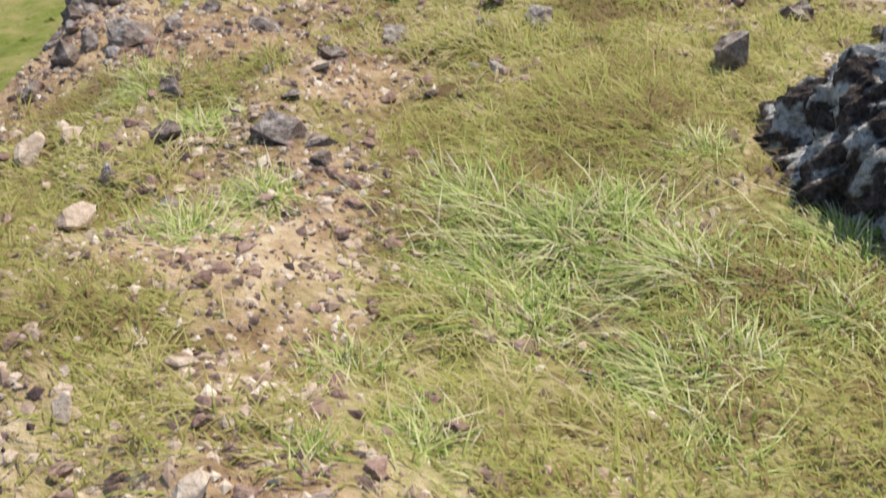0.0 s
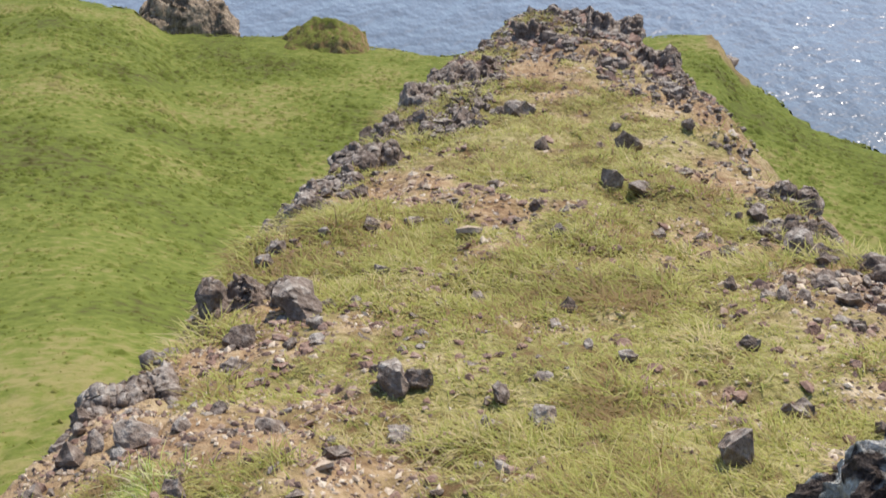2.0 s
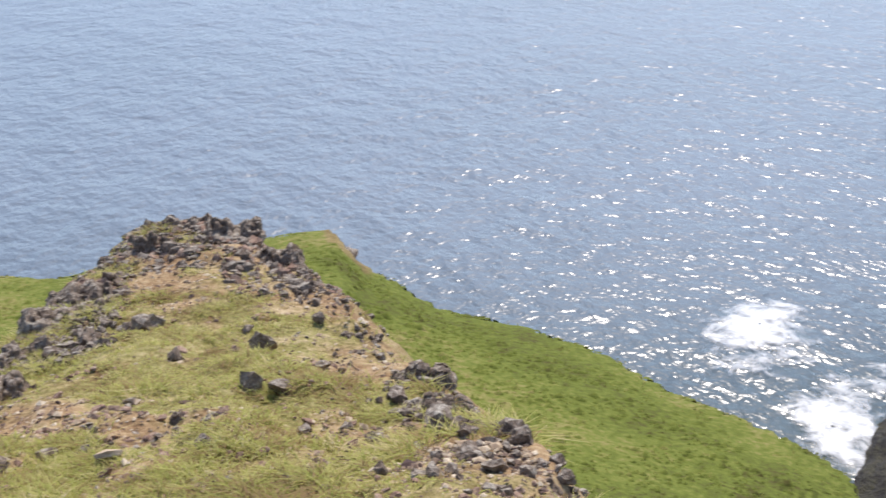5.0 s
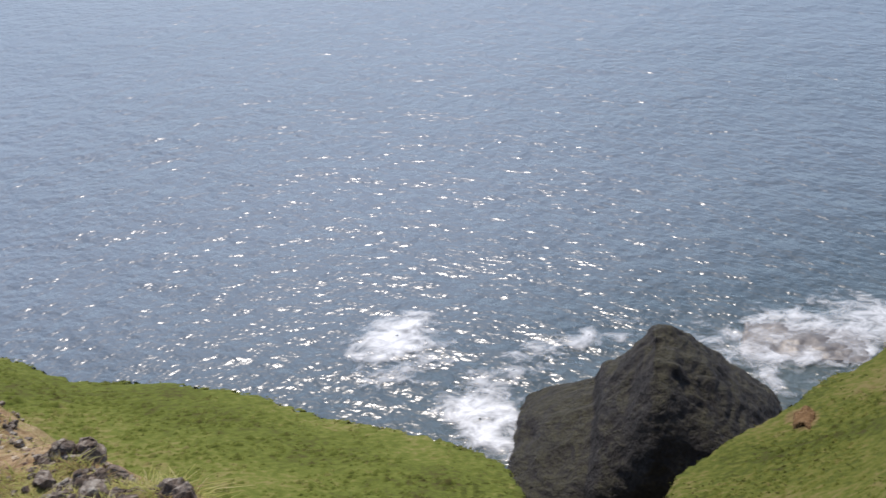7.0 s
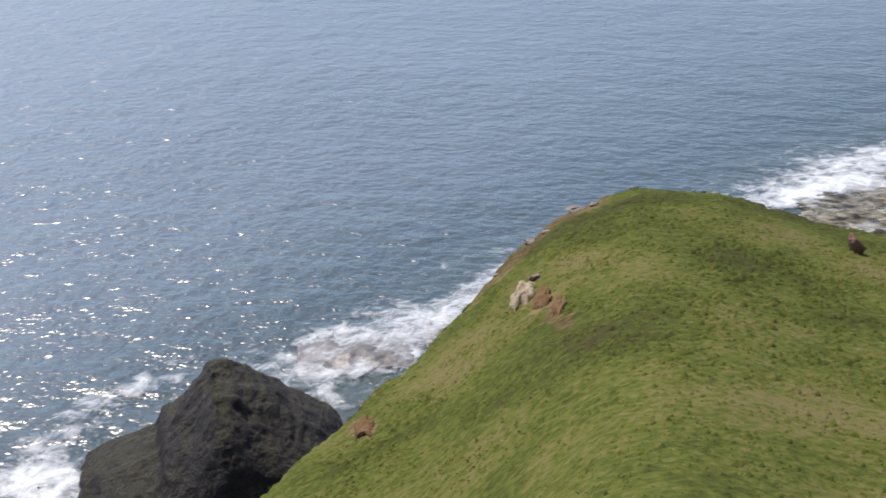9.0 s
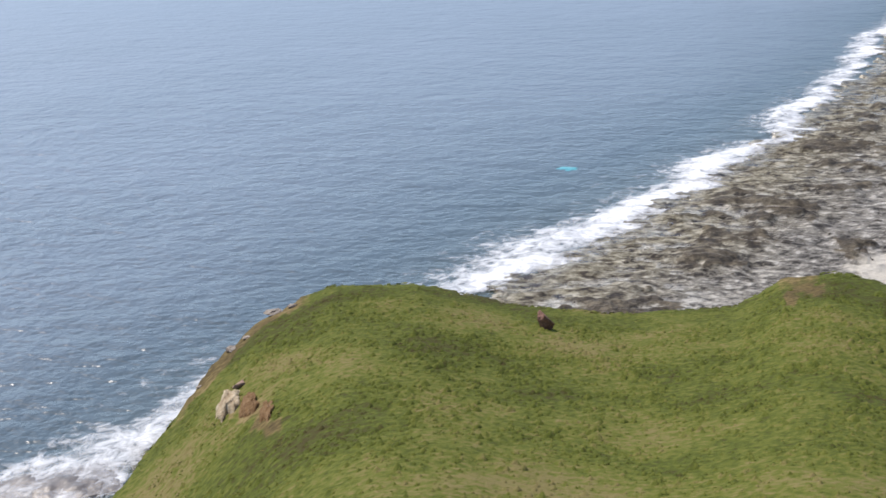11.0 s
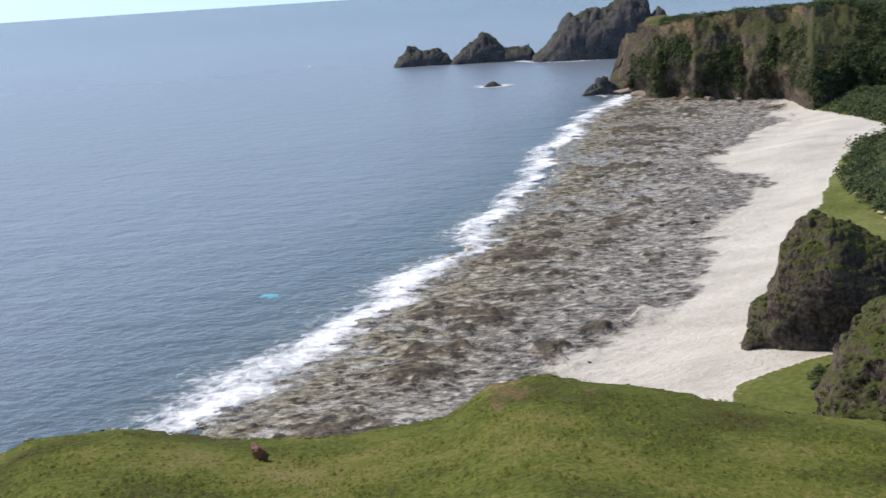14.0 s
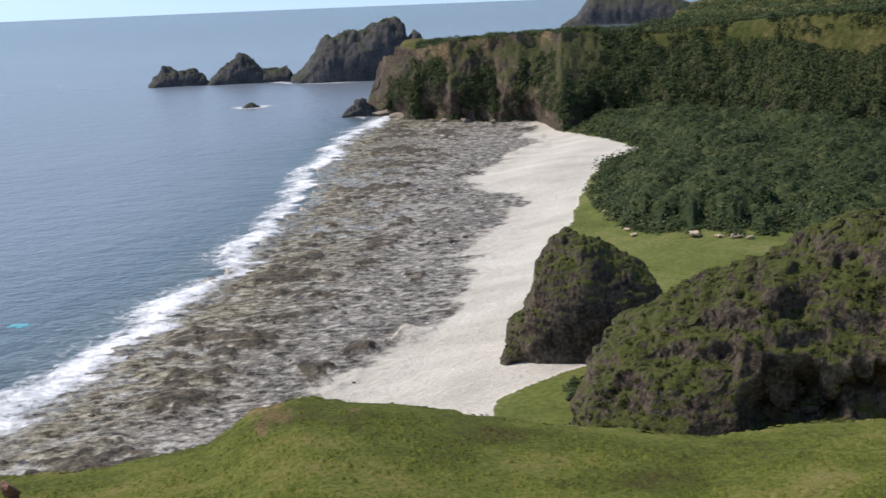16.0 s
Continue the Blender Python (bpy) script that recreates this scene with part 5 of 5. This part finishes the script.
# ---------------- scrub and woods ----------------
def scrub(name, x, y, z, wide, tall, leaves, leaf, label="", mat=None):
    """Many shrubs: each a dome of leaf clumps. One mesh."""
    m = len(x)
    a = rng.uniform(0, 2 * np.pi, (m, leaves))
    h = rng.random((m, leaves)) ** 0.7
    rad = np.sqrt(1 - h**2) * rng.uniform(0.75, 1.12, (m, leaves))
    lob = 1 + 0.25 * np.sin(3 * a + rng.uniform(0, 6, (m, 1)))
    cx = x[:, None] + wide[:, None] / 2 * rad * lob * np.cos(a)
    cy = y[:, None] + wide[:, None] / 2 * rad * lob * np.sin(a)
    cz = z[:, None] + tall[:, None] * (0.08 + h * rng.uniform(0.8, 1.1, (m, leaves)))
    c = np.stack([cx, cy, cz], -1).reshape(-1, 3)
    nrm = np.stack([rad * np.cos(a), rad * np.sin(a), h + 0.6], -1).reshape(-1, 3) + rng.normal(0, 0.3, (m * leaves, 3))
    nrm /= np.linalg.norm(nrm, axis=1, keepdims=True)
    t1 = np.cross(nrm, rng.normal(0, 1, nrm.shape))
    t1 /= np.linalg.norm(t1, axis=1, keepdims=True) + 1e-9
    t2 = np.cross(nrm, t1)
    s = (leaf * rng.uniform(0.6, 1.4, m * leaves) * np.repeat(wide, leaves) ** 0.5)[:, None]
    V = np.stack([c - t1 * s, c - t2 * s * 0.7 - nrm * s * 0.25, c + t1 * s, c + t2 * s * 0.7 - nrm * s * 0.25], 1).reshape(-1, 3)
    q = np.arange(len(V)).reshape(-1, 4)
    ob = new(name, mesh_from(name, V, q, None, (mat or M_leaf,)))
    return tagged(ob, label, "scrub", kind="stuff") if label else ob


def domes(x, y, cell, seed):
    """Rounded crowns of uneven height in jittered cells, 0 to about 1.3."""
    best = np.zeros_like(x)
    ix, iy = np.floor(x / cell), np.floor(y / cell)
    for i in (-1, 0, 1):
        for j in (-1, 0, 1):
            cx, cy = ix + i, iy + j
            px, py = (cx + hashed(cx, cy, seed)) * cell, (cy + hashed(cx, cy, seed + 1)) * cell
            tall = 0.45 + 0.85 * hashed(cx, cy, seed + 2)
            d = np.hypot(x - px, y - py) / (cell * (0.55 + 0.35 * hashed(cx, cy, seed + 3)))
            best = np.maximum(best, tall * np.sqrt(np.clip(1 - d * d, 0, 1)))
    return best


def inside_woods(x, y):
    """Metres from the edge of the woods inwards."""
    th, r = np.degrees(np.arctan2(x, y)), np.hypot(x, y)
    front = np.interp(th, [107, 108.2, 109.5, 110.7, 113, 116, 122, 150], [500, 338, 304, 275, 269, 266, 256, 240])
    return np.minimum(np.minimum(r - front - 6 * fbm(th * 1.5, th * 0, 3, 3), along(INNER, x) - 3.0 - y), scarp(th)[0] + 6 - r)


def wooded(th, r, x, y):
    return inside_woods(x, y) > 0


def canopy_z(x, y):
    crowns = 0.4 + 2.6 * domes(x, y, 9.0, 421) + 1.7 * domes(x, y, 4.5, 401) + 0.7 * domes(x, y, 2.0, 411) + 1.3 * fbm(x / 19, y / 19, 2, 10)
    return coast_full(x, y)[0] - 0.15 + np.maximum(crowns, 0.3) * smooth(1.0, 18, np.minimum(inside_woods(x, y), 18))


def build_canopy():
    ths, rs = np.arange(107.2, 128, 0.075), np.geomspace(262, 560, 260)
    T, R = np.meshgrid(ths, rs, indexing="ij")
    x, y = polar(T, R)
    q = grid_quads(len(ths), len(rs))
    keep = (inside_woods(x, y) > 2.5).ravel()[q].all(1)
    me = mesh_from("canopy", np.stack([x, y, canopy_z(x, y)], -1).reshape(-1, 3), q[keep], None, (M_canopy,), None, None, True)
    tagged(new("canopy", me), "closed crowns of dark green coastal scrub", "scrub", kind="stuff")


def woods():
    build_canopy()
    n = 15000
    th = rng.uniform(107.2, 127, n)
    r = np.sqrt(rng.uniform(262**2, 540**2, n))
    x, y = polar(th, r)
    ok = wooded(th, r, x, y)
    x, y = x[ok], y[ok]
    w = np.clip(rng.lognormal(0.75, 0.5, len(x)), 0.8, 6)
    scrub("woods", x, y, canopy_z(x, y) - 0.3 * w, w, w * rng.uniform(0.4, 0.6, len(x)), 13, 0.21, "dense dark green coastal scrub behind the beach")
    n = 17000
    th = rng.uniform(107.2, 124, n)
    x, y = polar(th, np.sqrt(rng.uniform(262**2, 500**2, n)))
    k = inside_woods(x, y)
    ok = (k > -3.0) & (k < 16) & (fbm(x / 6, y / 6, 2, 132) > -0.35 - 0.2 * k) & (rng.random(n) < 0.55)
    x, y = x[ok], y[ok]
    w = np.clip(rng.lognormal(0.95, 0.45, len(x)), 1.0, 7.0)
    scrub("edge_bushes", x, y, coast_full(x, y)[0] - 0.15, w, w * rng.uniform(0.32, 0.5, len(x)), 40, 0.18, "rounded green bushes along the edge of the meadow")
    n = 7500
    th, k = rng.uniform(100, 126, n), rng.uniform(18, 120, n)
    rc, _ = scarp(th)
    x, y = polar(th, rc + k)
    z, t, _, _ = coast_full(x, y)
    ok = (fbm(x / 25, y / 25, 3, 131) > 0.0 - 0.5 * smooth(106, 111, th)) & (t > 0.8) & (z > 20)
    x, y, z = x[ok], y[ok], z[ok]
    w = rng.uniform(2, 4.5, len(x))
    scrub("plateau_bushes", x, y, z - 0.3, w, w * 0.5, 34, 0.2, "low green bushes on top of the cliff")
    n = 15000
    th, sh = rng.uniform(99.5, 126, n), rng.uniform(0.05, 1.0, n)
    x, y, z = cliff_point(th, sh)
    ok = fbm(th * 1.6, sh * 3, 3, 133) + 0.5 - 1.6 * np.abs(sh - 0.5) - 1.0 * smooth(0.75, 0.95, sh) * smooth(114, 109, th) + 1.1 * smooth(107, 111, th) + rng.normal(0, 0.2, n) > 0.15
    x, y, z = x[ok], y[ok], z[ok]
    w = rng.uniform(1.5, 4.2, len(x))
    scrub("cliff_scrub", x, y, z - 0.4, w, w * 0.5, 26, 0.2, "green scrub clinging to the cliff face")
    n = 1600
    th, r = rng.uniform(111, 128, n), rng.uniform(560, 1250, n)
    x, y = polar(th, r)
    z, t, _, _ = coast_full(x, y)
    w = rng.uniform(5, 9, n)
    scrub("far_woods", x, y, z - 0.5, w, w * 0.5, 30, 0.22, "distant green scrub over the plateau")


woods()


def scrub_on(name, host, count, low, high, upward, label):
    """Low growth on what faces up of a rock, one mesh."""
    ob = bpy.data.objects[host]
    me = ob.data
    co, no = np.zeros(len(me.vertices) * 3), np.zeros(len(me.vertices) * 3)
    me.vertices.foreach_get("co", co)
    me.vertex_normals.foreach_get("vector", no)
    co, no = co.reshape(-1, 3), no.reshape(-1, 3)
    m = np.array(ob.matrix_basis)
    co = co @ m[:3, :3].T + m[:3, 3]
    patchy = fbm(co[:, 0] / 6, co[:, 1] / 6 + co[:, 2] / 5, 3, 141)
    pick = np.flatnonzero((no[:, 2] + 0.35 * patchy > upward) & (co[:, 2] > 2))
    pick = rng.choice(pick, min(count, len(pick)), replace=False)
    w = rng.uniform(low, high, len(pick))
    made = scrub(name, co[pick, 0], co[pick, 1], co[pick, 2] - 0.2, w, w * 0.26, 20, 0.2, mat=M_plants)
    made.parent = ob
    made.matrix_parent_inverse = ob.matrix_basis.inverted()
    tagged(made, label)


scrub_on("plant_cover", "mossy_crag", 1500, 0.4, 1.2, 0.52, "low green plants over the mossy crag")
scrub_on("plant_cover", "beach_boulder", 420, 0.3, 0.9, 0.5, "low green plants over the beach boulder")
# bushes at the foot of the crag and pale rocks at the edge of the woods
th = rng.uniform(107.6, 109.6, 26)
x, y = polar(th, rng.uniform(160, 169, 26))
scrub("foot_bushes", x, y, coast_full(x, y)[0] - 0.2, rng.uniform(1.4, 2.8, 26), rng.uniform(0.9, 1.5, 26), 40, 0.2, "dark green bushes at the foot of the crag")
for k, (th, r, s) in enumerate(((113.5, 263, 3.4), (114.6, 261, 2.2), (115.4, 260, 2.6), (110.7, 270, 2.2), (110.4, 276, 1.8), (109.4, 302, 2.0), (116.0, 259, 2.0))):
    x, y = polar(th, r)
    ob = new("pale_boulder", PALES[k % 4])
    ob.matrix_world = pose(x, y, float(coast_full(np.array(x), np.array(y))[0]) + 0.2 * s, 0, 0, 50 * k) @ Matrix.Diagonal((s * 1.2, s, s * 0.9, 1))
    tagged(ob, "pale bleached boulder at the edge of the scrub", "boulder", "pale boulders by the scrub")
